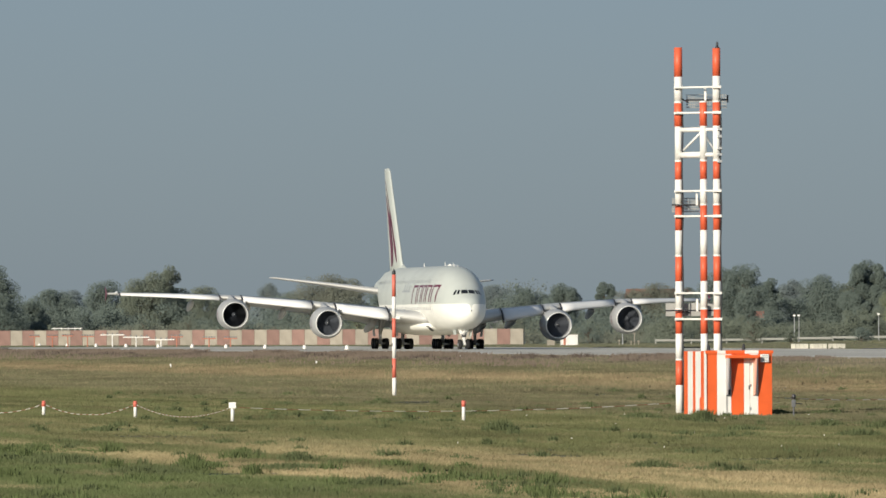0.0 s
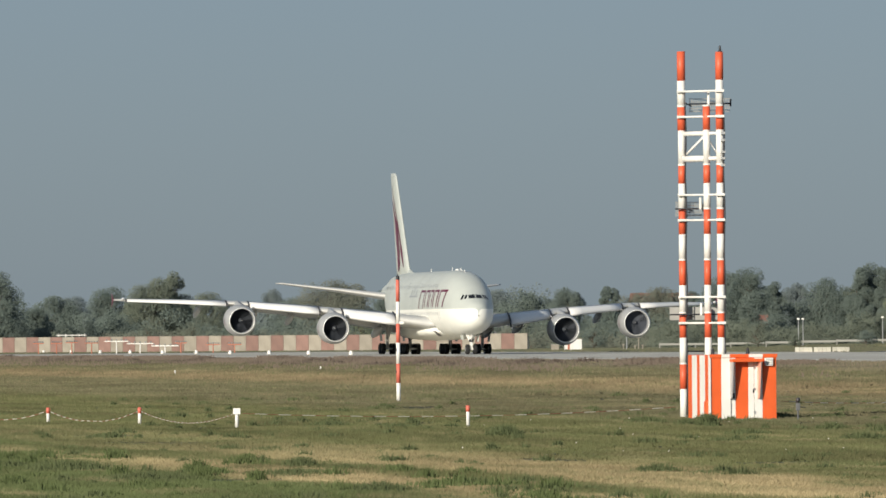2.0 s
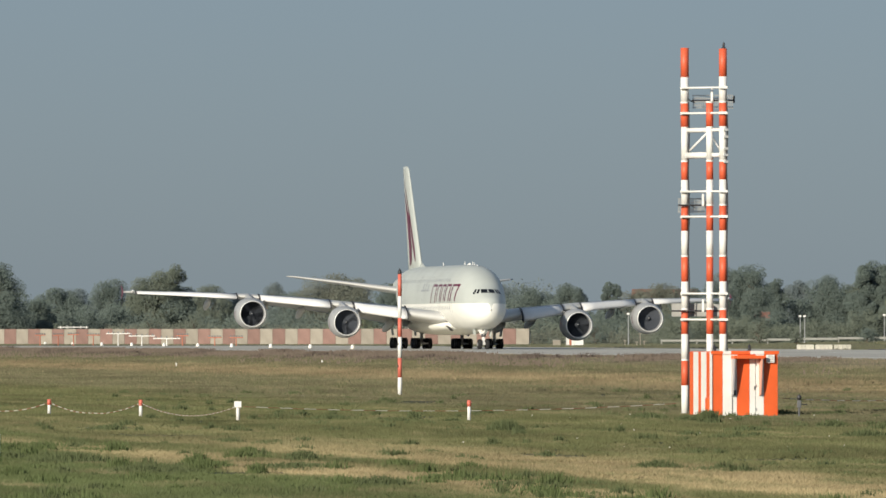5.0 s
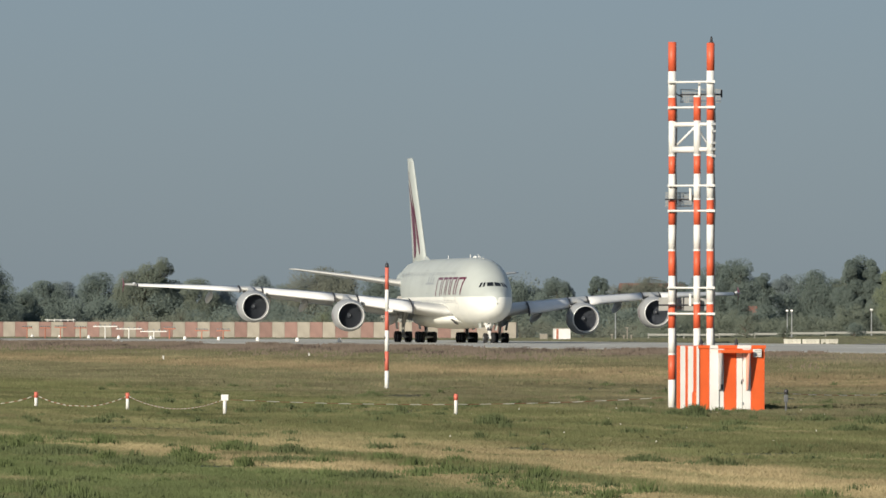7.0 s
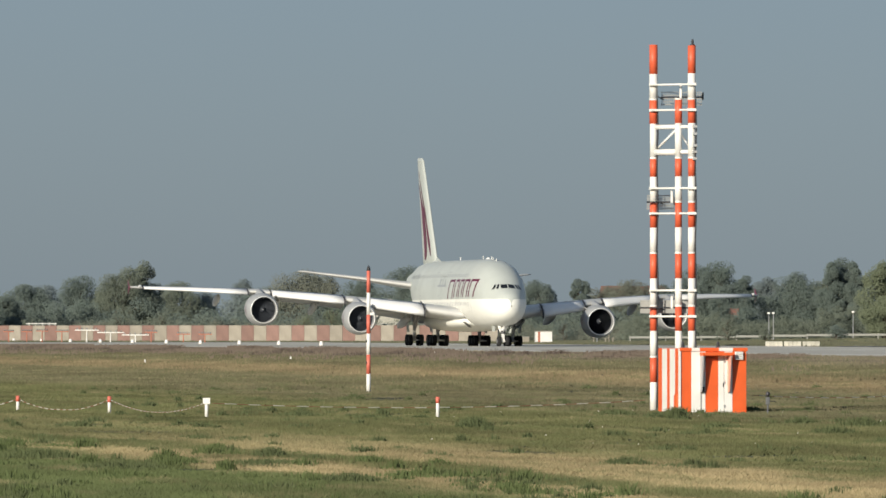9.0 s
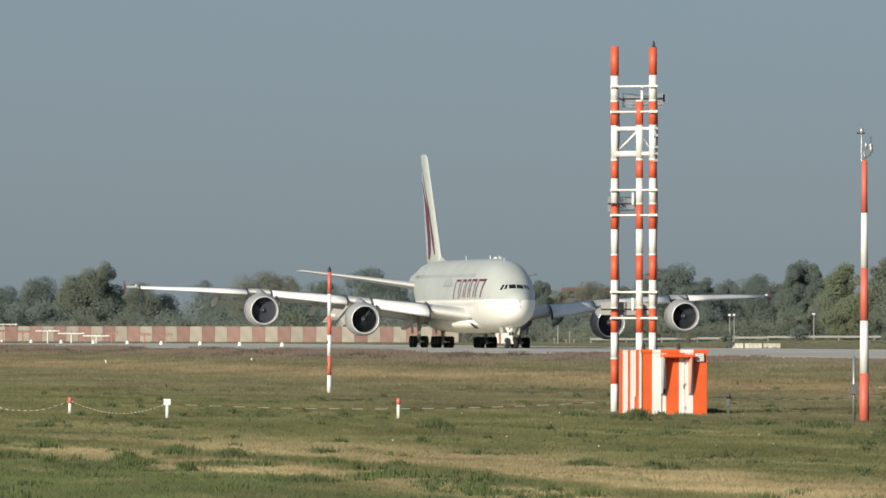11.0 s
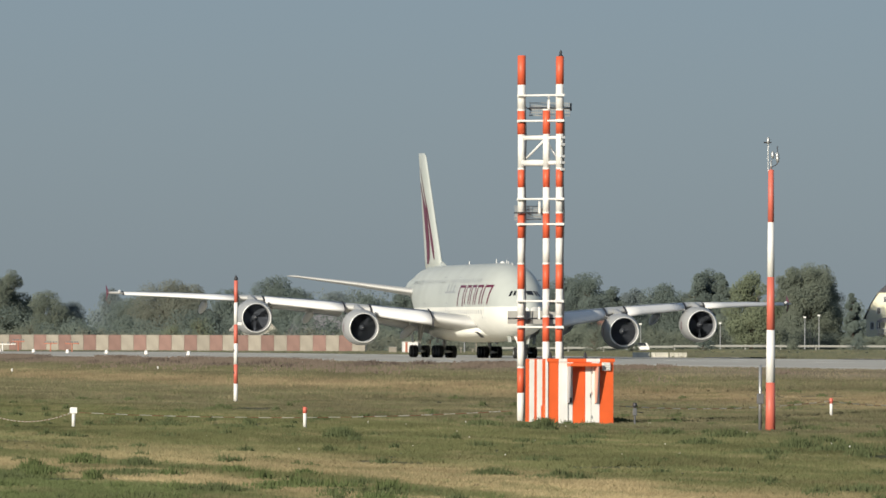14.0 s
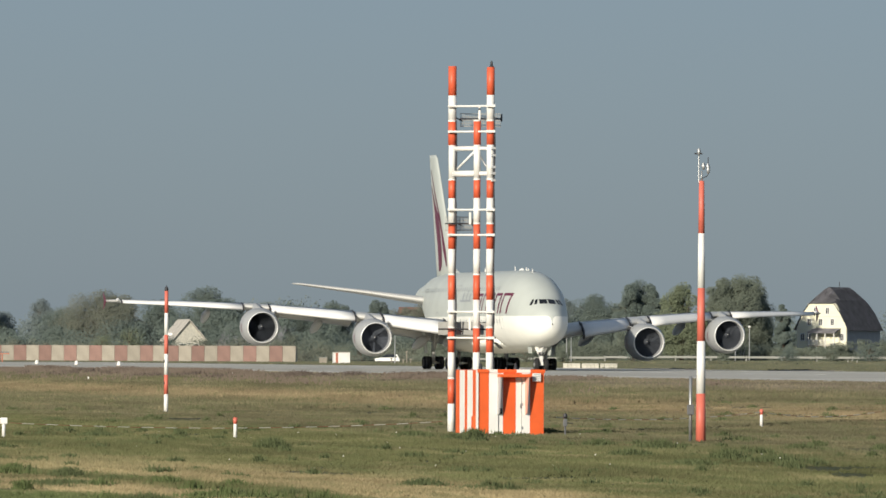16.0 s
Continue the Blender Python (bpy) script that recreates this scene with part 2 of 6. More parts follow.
# Tree leaf colours are lightened and greyed to carry the haze of distance.
LEAF_DARK = leaf_material("dark_green_leaves", (0.118, 0.148, 0.130))
LEAF_OLIVE = leaf_material("olive_leaves", (0.138, 0.160, 0.124))
LEAF_PALE = leaf_material("pale_green_leaves", (0.160, 0.186, 0.118))
LEAF_RUST = leaf_material("rusty_brown_leaves", (0.150, 0.160, 0.126))
# Strongest of these: pale bluish grey painted in as haze.
LEAF_HAZED = leaf_material("hazed_green_leaves", (0.150, 0.182, 0.182), 0.2)
WEED_DARK = leaf_material("dark_weed_leaves", (0.100, 0.122, 0.055))
SHRUB_BROWN = leaf_material("brown_shrub_twigs", (0.135, 0.108, 0.090))
WEED_LUSH = leaf_material("lush_grass_leaves", (0.106, 0.136, 0.053))
WEED_BROWN = leaf_material("dry_weed_stalks", (0.175, 0.140, 0.112))


# ---- mesh helpers ----
def finish(ob, mat, smooth=False):
    ob.data.materials.append(mat)
    if smooth:
        for p in ob.data.polygons:
            p.use_smooth = True
    return ob


def part(name, bm, mat, parent=None, label="", smooth=False):
    """Links a bmesh as one mesh object, under a thing or a part."""
    bmesh.ops.recalc_face_normals(bm, faces=bm.faces)
    me = bpy.data.meshes.new(name)
    bm.to_mesh(me)
    bm.free()
    ob = new(name, me)
    finish(ob, mat, smooth)
    if parent is not None:
        ob.parent = parent
    if label:
        ob["label"] = label
    return ob


def share(name, src, m, parent=None, mat=None):
    """One more object on the mesh of another."""
    ob = new(name, src.data)
    ob.matrix_basis = m
    if parent is not None:
        ob.parent = parent
    return ob


def thing(name, m, label, category, group="", kind=""):
    ob = new(name)
    ob.matrix_basis = m
    return tagged(ob, label, category, group, kind)


def add_box(bm, x0, x1, y0, y1, z0, z1, bevel=0.0):
    v = [bm.verts.new((x, y, z)) for z in (z0, z1) for x, y in ((x0, y0), (x1, y0), (x1, y1), (x0, y1))]
    fs = [bm.faces.new([v[i] for i in f]) for f in ((3, 2, 1, 0), (4, 5, 6, 7), (0, 1, 5, 4), (1, 2, 6, 5), (2, 3, 7, 6), (3, 0, 4, 7))]
    if bevel:
        es = list({ed for f in fs for ed in f.edges})
        bmesh.ops.bevel(bm, geom=es, offset=bevel, segments=2, affect="EDGES", profile=0.6)
    return bm


def box(x0, x1, y0, y1, z0, z1, bevel=0.0):
    return add_box(bmesh.new(), x0, x1, y0, y1, z0, z1, bevel)


def add_tube(bm, p, q, r0, r1=None, seg=12, caps=True):
    """A round bar from p to q."""
    r1 = r0 if r1 is None else r1
    p, q = Vector(p), Vector(q)
    turn = (q - p).to_track_quat("Z", "Y").to_matrix()
    rings = []
    for c, r in ((p, r0), (q, r1)):
        rings.append([bm.verts.new(c + turn @ Vector((r * math.cos(2 * math.pi * i / seg), r * math.sin(2 * math.pi * i / seg), 0))) for i in range(seg)])
    for i in range(seg):
        j = (i + 1) % seg
        bm.faces.new((rings[0][i], rings[0][j], rings[1][j], rings[1][i]))
    if caps:
        bm.faces.new(rings[0][::-1])
        bm.faces.new(rings[1])
    return bm


def tube(p, q, r0, r1=None, seg=12):
    return add_tube(bmesh.new(), p, q, r0, r1, seg)


def loft(bm, rings, close_ends=True):
    """Skins a row of closed rings of points."""
    vs = [[bm.verts.new(p) for p in ring] for ring in rings]
    k = len(vs[0])
    for a, c in zip(vs, vs[1:]):
        for i in range(k):
            j = (i + 1) % k
            bm.faces.new((a[i], a[j], c[j], c[i]))
    if close_ends:
        bm.faces.new(vs[0][::-1])
        bm.faces.new(vs[-1])
    return bm


def lathe(bm, profile, axis="Y", seg=36):
    """Turns (distance along, radius) pairs about the local axis; open at both ends."""
    rings = []
    for d, r in profile:
        ring = []
        for i in range(seg):
            a = 2 * math.pi * i / seg
            c, s = r * math.cos(a), r * math.sin(a)
            ring.append((c, d, s) if axis == "Y" else (d, c, s) if axis == "X" else (c, s, d))
        rings.append(ring)
    return loft(bm, rings, False)


def from_arrays(name, verts, faces, mat, parent=None):
    me = bpy.data.meshes.new(name)
    me.from_pydata(verts, [], faces)
    ob = new(name, me)
    me.materials.append(mat)
    if parent is not None:
        ob.parent = parent
    return ob


def loose(name, v, mat, parent=None):
    """One mesh of loose faces from an array (count, corners, 3)."""
    v = np.asarray(v, dtype=np.float32)
    k, c = v.shape[0], v.shape[1]
    me = bpy.data.meshes.new(name)
    me.vertices.add(c * k)
    me.vertices.foreach_set("co", v.ravel())
    me.loops.add(c * k)
    me.loops.foreach_set("vertex_index", np.arange(c * k, dtype=np.int32))
    me.polygons.add(k)
    me.polygons.foreach_set("loop_start", np.arange(0, c * k, c, dtype=np.int32))
    me.update(calc_edges=True)
    me.validate()
    ob = new(name, me)
    me.materials.append(mat)
    if parent is not None:
        ob.parent = parent
    return ob


# ---- ground and runway ----
def strip(x, y):
    """Distance of a place from the camera's foot, measured across the runway's direction."""
    return x * math.cos(PSI) + y * math.sin(PSI)


def step01(a, b_, v):
    t = min(1.0, max(0.0, (v - a) / (b_ - a)))
    return t * t * (3 - 2 * t)


def bank(x, y):
    """The low bank that carries the perimeter road."""
    return 0.46 * step01(1335, 1384, y) * step01(40, 74, x)


def ground_z(x, y):
    """Meadow a metre below the runway, rising to it; softly uneven."""
    q = strip(x, y)
    z = -1.21 + 1.17 * step01(72, 132, q)
    rough = 1 - step01(115, 134, q)
    z += rough * (0.035 * noise.noise((x * 0.05, y * 0.05, 0)) + 0.03 * noise.noise((x * 0.25, y * 0.25, 3)))
    return z + bank(x, y)


def along(s, q, z=0.0):
    """The place at s metres down the run and q metres across from the camera."""
    p = -RIGHT * q + HEAD * s
    return Vector((p.x, p.y, z))


def build_ground():
    xs = [-4800, -2500, -1200, -600, -300, -180] + list(np.arange(-120, 141, 4.0)) + [180, 300, 600, 1200, 2500, 4800]
    ys = [-4800, -2000, -800, -300, -100, 0, 60] + list(np.arange(100, 440, 3.0)) + list(np.arange(440, 900, 10.0)) + list(np.arange(900, 1300, 50.0)) + list(np.arange(1300, 1420, 6.0)) + list(np.arange(1420, 2000, 50.0)) + [2400, 3200, 4800]
    verts = [(x, y, ground_z(x, y)) for y in ys for x in xs]
    k = len(xs)
    faces = [(j * k + i, j * k + i + 1, (j + 1) * k + i + 1, (j + 1) * k + i) for j in range(len(ys) - 1) for i in range(k - 1)]
    ob = from_arrays("ground", verts, faces, GROUND)
    for p in ob.data.polygons:
        p.use_smooth = True
    tagged(ob, "rough airfield meadow with green and dry mown strips", "ground", kind="structure")


def slab(name, s0, s1, q0, q1, z, mat, label="", category="", parent=None):
    bm = bmesh.new()
    n = max(1, int((s1 - s0) / 40))
    rows = []
    for i in range(n + 1):
        s = s0 + (s1 - s0) * i / n
        rows.append([bm.verts.new(along(s, q, zz)) for q, zz in ((q0, z), (q1, z), (q1, z - 0.3), (q0, z - 0.3))])
    for a, c in zip(rows, rows[1:]):
        for i in range(4):
            bm.faces.new((a[i], a[(i + 1) % 4], c[(i + 1) % 4], c[i]))
    bm.faces.new(rows[0])
    bm.faces.new(rows[-1][::-1])
    ob = part(name, bm, mat, parent)
    if category:
        tagged(ob, label, category, kind="structure")
    return ob


RUN_NEAR, RUN_FAR, RUN_MID = 137.0, 226.0, 190.0


def build_runway():
    road = slab("runway", -1340, 900, RUN_NEAR, RUN_FAR, 0.0, ASPHALT, "worn pale grey concrete runway with faded markings", "runway")
    for q in (RUN_NEAR + 16, RUN_FAR - 16):
        slab("edge_line", -1270, 900, q, q + 0.9, 0.006, MARKING, parent=road)
    for i in range(30):
        s = -1180 + i * 60
        slab("centre_dash", s, s + 30, RUN_MID - 0.45, RUN_MID + 0.45, 0.006, MARKING, parent=road)


build_ground()
build_runway()


# ---- the airliner ----
# local frame: +Y forward with the nose tip at -3, +X starboard, z = 0 on the ground
FUSE = ((3.0, 5.0, 4.75, 0.06), (3.25, 5.72, 4.15, 0.72), (3.9, 6.42, 3.5, 1.38), (5.0, 7.05, 3.0, 1.95), (6.5, 7.95, 2.65, 2.47), (8.5, 9.15, 2.4, 2.90),
        (11.0, 10.10, 2.27, 3.27), (13.5, 10.52, 2.2, 3.47), (16.0, 10.65, 2.2, 3.57), (46.0, 10.65, 2.2, 3.57), (52.0, 10.6, 2.9, 3.15),
        (60.0, 10.3, 4.8, 1.95), (66.0, 9.5, 6.5, 1.0), (70.2, 8.7, 7.55, 0.65), (71.0, 8.3, 7.85, 0.2))


def fuse_at(a):
    """Top, bottom and half width of the fuselage, a metres aft of the nose (smooth between the stations)."""
    for i in range(len(FUSE) - 1):
        if a <= FUSE[i + 1][0]:
            break
    p0, p1, p2, p3 = FUSE[max(i - 1, 0)], FUSE[i], FUSE[i + 1], FUSE[min(i + 2, len(FUSE) - 1)]
    h = p2[0] - p1[0]
    t = min(1.0, max(0.0, (a - p1[0]) / h))
    out = []
    for k in (1, 2, 3):
        d = (p2[k] - p1[k]) / h
        m1 = 0.5 * (d + (p1[k] - p0[k]) / (p1[0] - p0[0])) if p1 is not p0 else d * 1.6
        m2 = 0.5 * (d + (p3[k] - p2[k]) / (p3[0] - p2[0])) if p3 is not p2 else d
        m1 = 0 if d == 0 else m1
        m2 = 0 if d == 0 else m2
        t2, t3 = t * t, t * t * t
        out.append((2 * t3 - 3 * t2 + 1) * p1[k] + (t3 - 2 * t2 + t) * h * m1 + (-2 * t3 + 3 * t2) * p2[k] + (t3 - t2) * h * m2)
    return out


def fuse_point(a, angle, lift=0.0):
    """A point of the skin: angle 0 is starboard, 90 the crown; egg-shaped section."""
    top, bot, w = fuse_at(a)
    mid = bot + (top - bot) * 0.46
    c, s = math.cos(angle), math.sin(angle)
    ex = 0.92
    x = math.copysign(abs(c) ** ex, c) * (w + lift)
    z = mid + math.copysign(abs(s) ** ex, s) * ((top - mid if s > 0 else mid - bot) + lift)
    return Vector((x, -a, z))


def fuse_side(a, z, lift=0.015, side=1):
    """A point of the skin on one side, at height z."""
    top, bot, w = fuse_at(a)
    mid = bot + (top - bot) * 0.46
    half = top - mid if z > mid else mid - bot
    s = max(-1.0, min(1.0, (z - mid) / half))
    s = math.copysign(abs(s) ** (1 / 0.92), s)
    return Vector((side * fuse_point(a, math.asin(s), lift).x, -a, z))


def skin_patch(bm, corners, side=1, nu=4, nv=4, lift=0.015):
    """A thin painted patch that lies on the fuselage: corners (a, z) in order round it."""
    (a0, z0), (a1, z1), (a2, z2), (a3, z3) = corners
    grid = []
    for j in range(nv + 1):
        v = j / nv
        row = []
        for i in range(nu + 1):
            u = i / nu
            a = (a0 * (1 - u) + a1 * u) * (1 - v) + (a3 * (1 - u) + a2 * u) * v
            z = (z0 * (1 - u) + z1 * u) * (1 - v) + (z3 * (1 - u) + z2 * u) * v
            row.append(bm.verts.new(fuse_side(a, z, lift, side)))
        grid.append(row)
    for j in range(nv):
        for i in range(nu):
            bm.faces.new((grid[j][i], grid[j][i + 1], grid[j + 1][i + 1], grid[j + 1][i]))
    return bm


def airfoil(chord, thick, le, up=Vector((0, 0, 1)), n=9, droop=0.0):
    """A closed ring of points round a wing section, from its leading edge aft."""
    pts = []
    for k in range(n + 1):
        x = (1 - math.cos(math.pi * k / n)) / 2
        y = 5 * thick * (0.2969 * math.sqrt(x) - 0.126 * x - 0.3516 * x * x + 0.2843 * x ** 3 - 0.1015 * x ** 4)
        pts.append((x, y))
    ring = [(x, y) for x, y in pts] + [(x, -0.75 * y) for x, y in pts[-2:0:-1]]
    return [le + Vector((0, -x * chord, 0)) + up * (y * chord - droop * (1 - x) ** 4 * chord) for x, y in ring]


WING = ((2.6, 17.2, 19.5, 3.7, 0.115), (3.6, 18.2, 18.4, 3.85, 0.112), (8.0, 21.4, 16.2, 4.5, 0.102), (14.9, 26.2, 12.2, 5.38, 0.10),
        (20.0, 29.7, 10.0, 5.88, 0.105), (25.7, 33.6, 8.3, 6.36, 0.10), (33.0, 38.7, 6.1, 6.66, 0.095), (39.2, 43.9, 4.1, 6.82, 0.09), (39.9, 45.0, 3.0, 6.84, 0.08))


def wing_at(r):
    """Leading edge a, chord, z and thickness ratio at r metres out."""
    for p, q in zip(WING, WING[1:]):
        if r <= q[0]:
            break
    t = (r - p[0]) / (q[0] - p[0])
    return [p[k] + (q[k] - p[k]) * t for k in (1, 2, 3, 4)]


def wing_ring(r, side, droop=0.0, n=9):
    a, c, z, th = wing_at(r)
    return airfoil(c, th, Vector((side * r, -a, z)), n=n, droop=droop)


def slat_ring(r, side):
    """Section of a lowered slat: a thin crescent in front of and under the wing's leading edge."""
    a, c, z, th = wing_at(r)
    d = 0.13 * c + 0.25
    t = th * c
    outer = [(0.75 * d, 0.53 * t), (0.25 * d, 0.38 * t), (-0.22 * d, 0.04 * t), (-0.34 * d, -0.26 * t), (-0.27 * d, -0.46 * t)]
    inner = [(-0.12 * d, -0.38 * t), (-0.08 * d, -0.06 * t), (0.32 * d, 0.28 * t)]
    return [Vector((side * r, -a - y, z + zz - 0.03)) for y, zz in outer + inner]


def fin_half(a, z):
    """Half thickness of the fin at that place, 0 outside it."""
    t = (z - 10.2) / 13.72
    le, chord = 51.6 + 11.0 * t, 10.0 - 5.9 * t
    x = (a - le) / chord
    if x <= 0 or x >= 1:
        return 0.0
    return 5 * 0.078 * chord * (0.2969 * math.sqrt(x) - 0.126 * x - 0.3516 * x * x + 0.2843 * x ** 3 - 0.1015 * x ** 4)


def build_wing(plane, side):
    rs = [2.6, 3.6, 5.5, 8, 11, 14.9, 17.5, 20, 22.8, 25.7, 29, 33, 36, 39.2, 39.9]
    wing = part("wing", loft(bmesh.new(), [wing_ring(r, side, n=11) for r in rs]), WING_PAINT, plane, "pale grey swept wing", True)
    for r0, r1 in ((7.4, 13.4), (16.2, 24.3), (27.0, 38.6)):
        rr = [r0 + (r1 - r0) * i / 4 for i in range(5)]
        part("slat", loft(bmesh.new(), [slat_ring(r, side) for r in rr]), SLAT_METAL, wing, "lowered bright leading-edge slat", True)
        for re_ in (r0 - 0.08, r1 + 0.01):
            ends = []
            for r in (re_, re_ + 0.15):
                ring = slat_ring(r, side)
                mid = sum(ring, Vector()) / len(ring)
                ends.append([mid + (p - mid) * 1.18 for p in ring])
            part("slat_end", loft(bmesh.new(), ends), DARK_STEEL, wing, "dark slat end gap")
    # flaps, a little lowered
    for r0, r1 in ((4.0, 13.8), (14.4, 24.6)):
        rings = []
        for i in range(5):
            r = r0 + (r1 - r0) * i / 4
            a, c, z, th = wing_at(r)
            fc = 0.17 * c
            hinge = Vector((side * r, -(a + 0.93 * c), z - 0.20))
            rings.append([hinge + Vector((0, -x * fc, y * fc - 0.32 * x * fc)) for x, y in ((0, 0), (0.2, 0.10), (0.6, 0.07), (1, 0), (0.6, -0.03), (0.15, -0.06))])
        part("flap", loft(bmesh.new(), rings), WING_PAINT, wing, "", True)
    # flap track fairings
    for r in (7.2, 11.4, 18.2, 22.6, 29.5):
        a, c, z, th = wing_at(r)
        L = 0.42 * c + 2.0
        rings = []
        for i in range(9):
            x = i / 8
            w = 0.46 * (math.sin(math.pi * min(1, x * 1.0)) ** 0.6) + 0.02
            zc = z - 0.04 * c - 0.42 - 1.05 * x ** 1.4
            rings.append([Vector((side * r + w * 0.75 * math.cos(k), -(a + 0.62 * c + x * L), zc + 1.25 * w * math.sin(k))) for k in [2 * math.pi * j / 10 for j in range(10)]])
        part("flap_track_fairing", loft(bmesh.new(), rings), WING_PAINT, wing, "", True)
    # wing-tip fence
    a, c, z, th = wing_at(39.8)
    rings = []
    for zz, a0, cc in ((-0.9, 2.4, 0.3), (-0.45, 1.8, 0.8), (0.0, 1.2, 1.4), (0.45, 1.9, 0.9), (0.9, 2.7, 0.3)):
        le = Vector((side * (39.95 + 0.05 * abs(zz)), -(a + a0), z + zz))
        rings.append(airfoil(cc, 0.07, le, up=Vector((1, 0, 0)), n=5))
    part("wingtip_fence", loft(bmesh.new(), rings), MAROON, wing, "maroon wing-tip fence", True)
    # navigation light fairing at the tip of the leading edge
    part("tip_light", lathe(bmesh.new(), [(0.0, 0.02), (-0.25, 0.16), (-0.6, 0.2), (-1.4, 0.05)]), LIP_METAL, wing).matrix_basis = pose(side * 39.0, -43.4, 6.96)
    for r, front, zc in ((14.9, 21.7, 3.20), (25.7, 29.5, 4.16)):
        build_engine(plane, side, r, front, zc)


def build_engine(plane, side, r, front, zc):
    eng = part("engine", lathe(bmesh.new(), [(-0.10, 1.688), (-0.22, 1.742), (-0.55, 1.87), (-1.2, 1.99), (-2.2, 2.03), (-3.2, 1.96), (-4.3, 1.74), (-5.0, 1.55), (-4.95, 1.50), (-4.0, 1.5)], seg=48),
               NACELLE, plane, "round pale grey engine nacelle", True)
    eng.matrix_basis = pose(side * r, -front, zc, -2)
    part("inlet_lip", lathe(bmesh.new(), [(-0.10, 1.690), (-0.04, 1.655), (0.0, 1.615), (-0.03, 1.585), (-0.12, 1.560), (-0.28, 1.545)], seg=48), LIP_METAL, eng, "bright polished inlet lip", True)
    part("inlet_duct", lathe(bmesh.new(), [(-0.28, 1.544), (-0.6, 1.535), (-1.42, 1.55)], seg=48), DUCT, eng, "", True)
    # fan: a dark disc behind twisted blades
    part("fan_disc", lathe(bmesh.new(), [(-1.40, 1.55), (-1.38, 0.25)], seg=36), FAN_METAL, eng, "dark disc behind the fan")
    bm = bmesh.new()
    ring = []
    for rad, tw, back in ((0.28, 0.115, 0.0), (0.9, 0.118, 0.02), (1.53, 0.121, 0.01)):
        ring.append([bm.verts.new((rad * math.cos(sg * tw * 0.95), -1.18 - back + sg * 0.014, rad * math.sin(sg * tw * 0.95))) for sg in (-1, 1)])
    for p, q in zip(ring, ring[1:]):
        bm.faces.new((p[0], p[1], q[1], q[0]))
    bmesh.ops.solidify(bm, geom=bm.faces[:], thickness=0.02)
    blade = part("fan_blade", bm, FAN_METAL, eng)
    for i in range(1, 24):
        share("fan_blade", blade, pose(0, 0, 0, 0, 360 * i / 24, 0), eng)
    part("spinner", lathe(bmesh.new(), [(-0.75, 0.01), (-0.85, 0.10), (-1.05, 0.24), (-1.3, 0.34)], seg=20), SPINNER, eng, "", True)
    part("spinner_mark", box(-0.02, 0.06, -0.84, -0.78, 0.02, 0.08, 0.01), WHITE_PAINT, eng)
    part("core_nozzle", lathe(bmesh.new(), [(-3.9, 1.15), (-5.0, 1.02), (-6.2, 0.72), (-6.25, 0.45), (-7.2, 0.08)], seg=24), DARK_STEEL, eng, "", True)
    # strake on the cowl, inboard side
    bm = bmesh.new()
    k = -side
    vs = [bm.verts.new(p) for p in ((k * 1.35, -1.3, 1.45), (k * 1.72, -2.2, 1.75), (k * 1.72, -2.9, 1.7), (k * 1.33, -2.9, 1.43), (k * 1.39, -1.3, 1.41), (k * 1.76, -2.2, 1.71), (k * 1.76, -2.9, 1.66), (k * 1.37, -2.9, 1.39))]
    for f in ((0, 1, 2, 3), (7, 6, 5, 4), (0, 4, 5, 1), (1, 5, 6, 2), (2, 6, 7, 3), (3, 7, 4, 0)):
        bm.faces.new([vs[i] for i in f])
    part("strake", bm, NACELLE, eng)
    # cowl joints and the dark badge on the cowl
    for d, rad in ((-1.45, 2.004), (-3.0, 1.979)):
        part("cowl_joint", lathe(bmesh.new(), [(d, rad), (d - 0.02, rad + 0.008), (d - 0.05, rad)], seg=48), DUCT, eng)
    for sx in (-1, 1):
        bm = bmesh.new()
        grid = [[bm.verts.new((sx * 2.025 * math.cos(t), -1.75 - 0.5 * i, 2.025 * math.sin(t))) for t in (-0.32, -0.16, 0.0, 0.16)] for i in (0, 1)]
        for i in range(3):
            bm.faces.new((grid[0][i], grid[0][i + 1], grid[1][i + 1], grid[1][i]))
        part("cowl_badge", bm, MAROON, eng, "small dark badge")
    # pylon, up to the wing
    a, c, z, th = wing_at(r)
    rings = []
    for ya, zb, zt, w in ((front + 1.6, zc + 1.85, zc + 2.02, 0.10), (front + 2.6, zc + 1.7, zc + 2.28, 0.30), (a + 0.2, zc + 1.4, z + 0.42, 0.36), (a + 2.5, zc + 1.0, z + 0.25, 0.36), (a + 5.5, z - 0.9, z, 0.12)):
        rings.append([Vector((side * r + x, -ya, zz)) for x, zz in ((-w, zb), (w, zb), (w, zb * 0.3 + zt * 0.7), (0.5 * w, zt), (-0.5 * w, zt), (-w, zb * 0.3 + zt * 0.7))])
    part("pylon", loft(bmesh.new(), rings), NACELLE, plane, "", True)


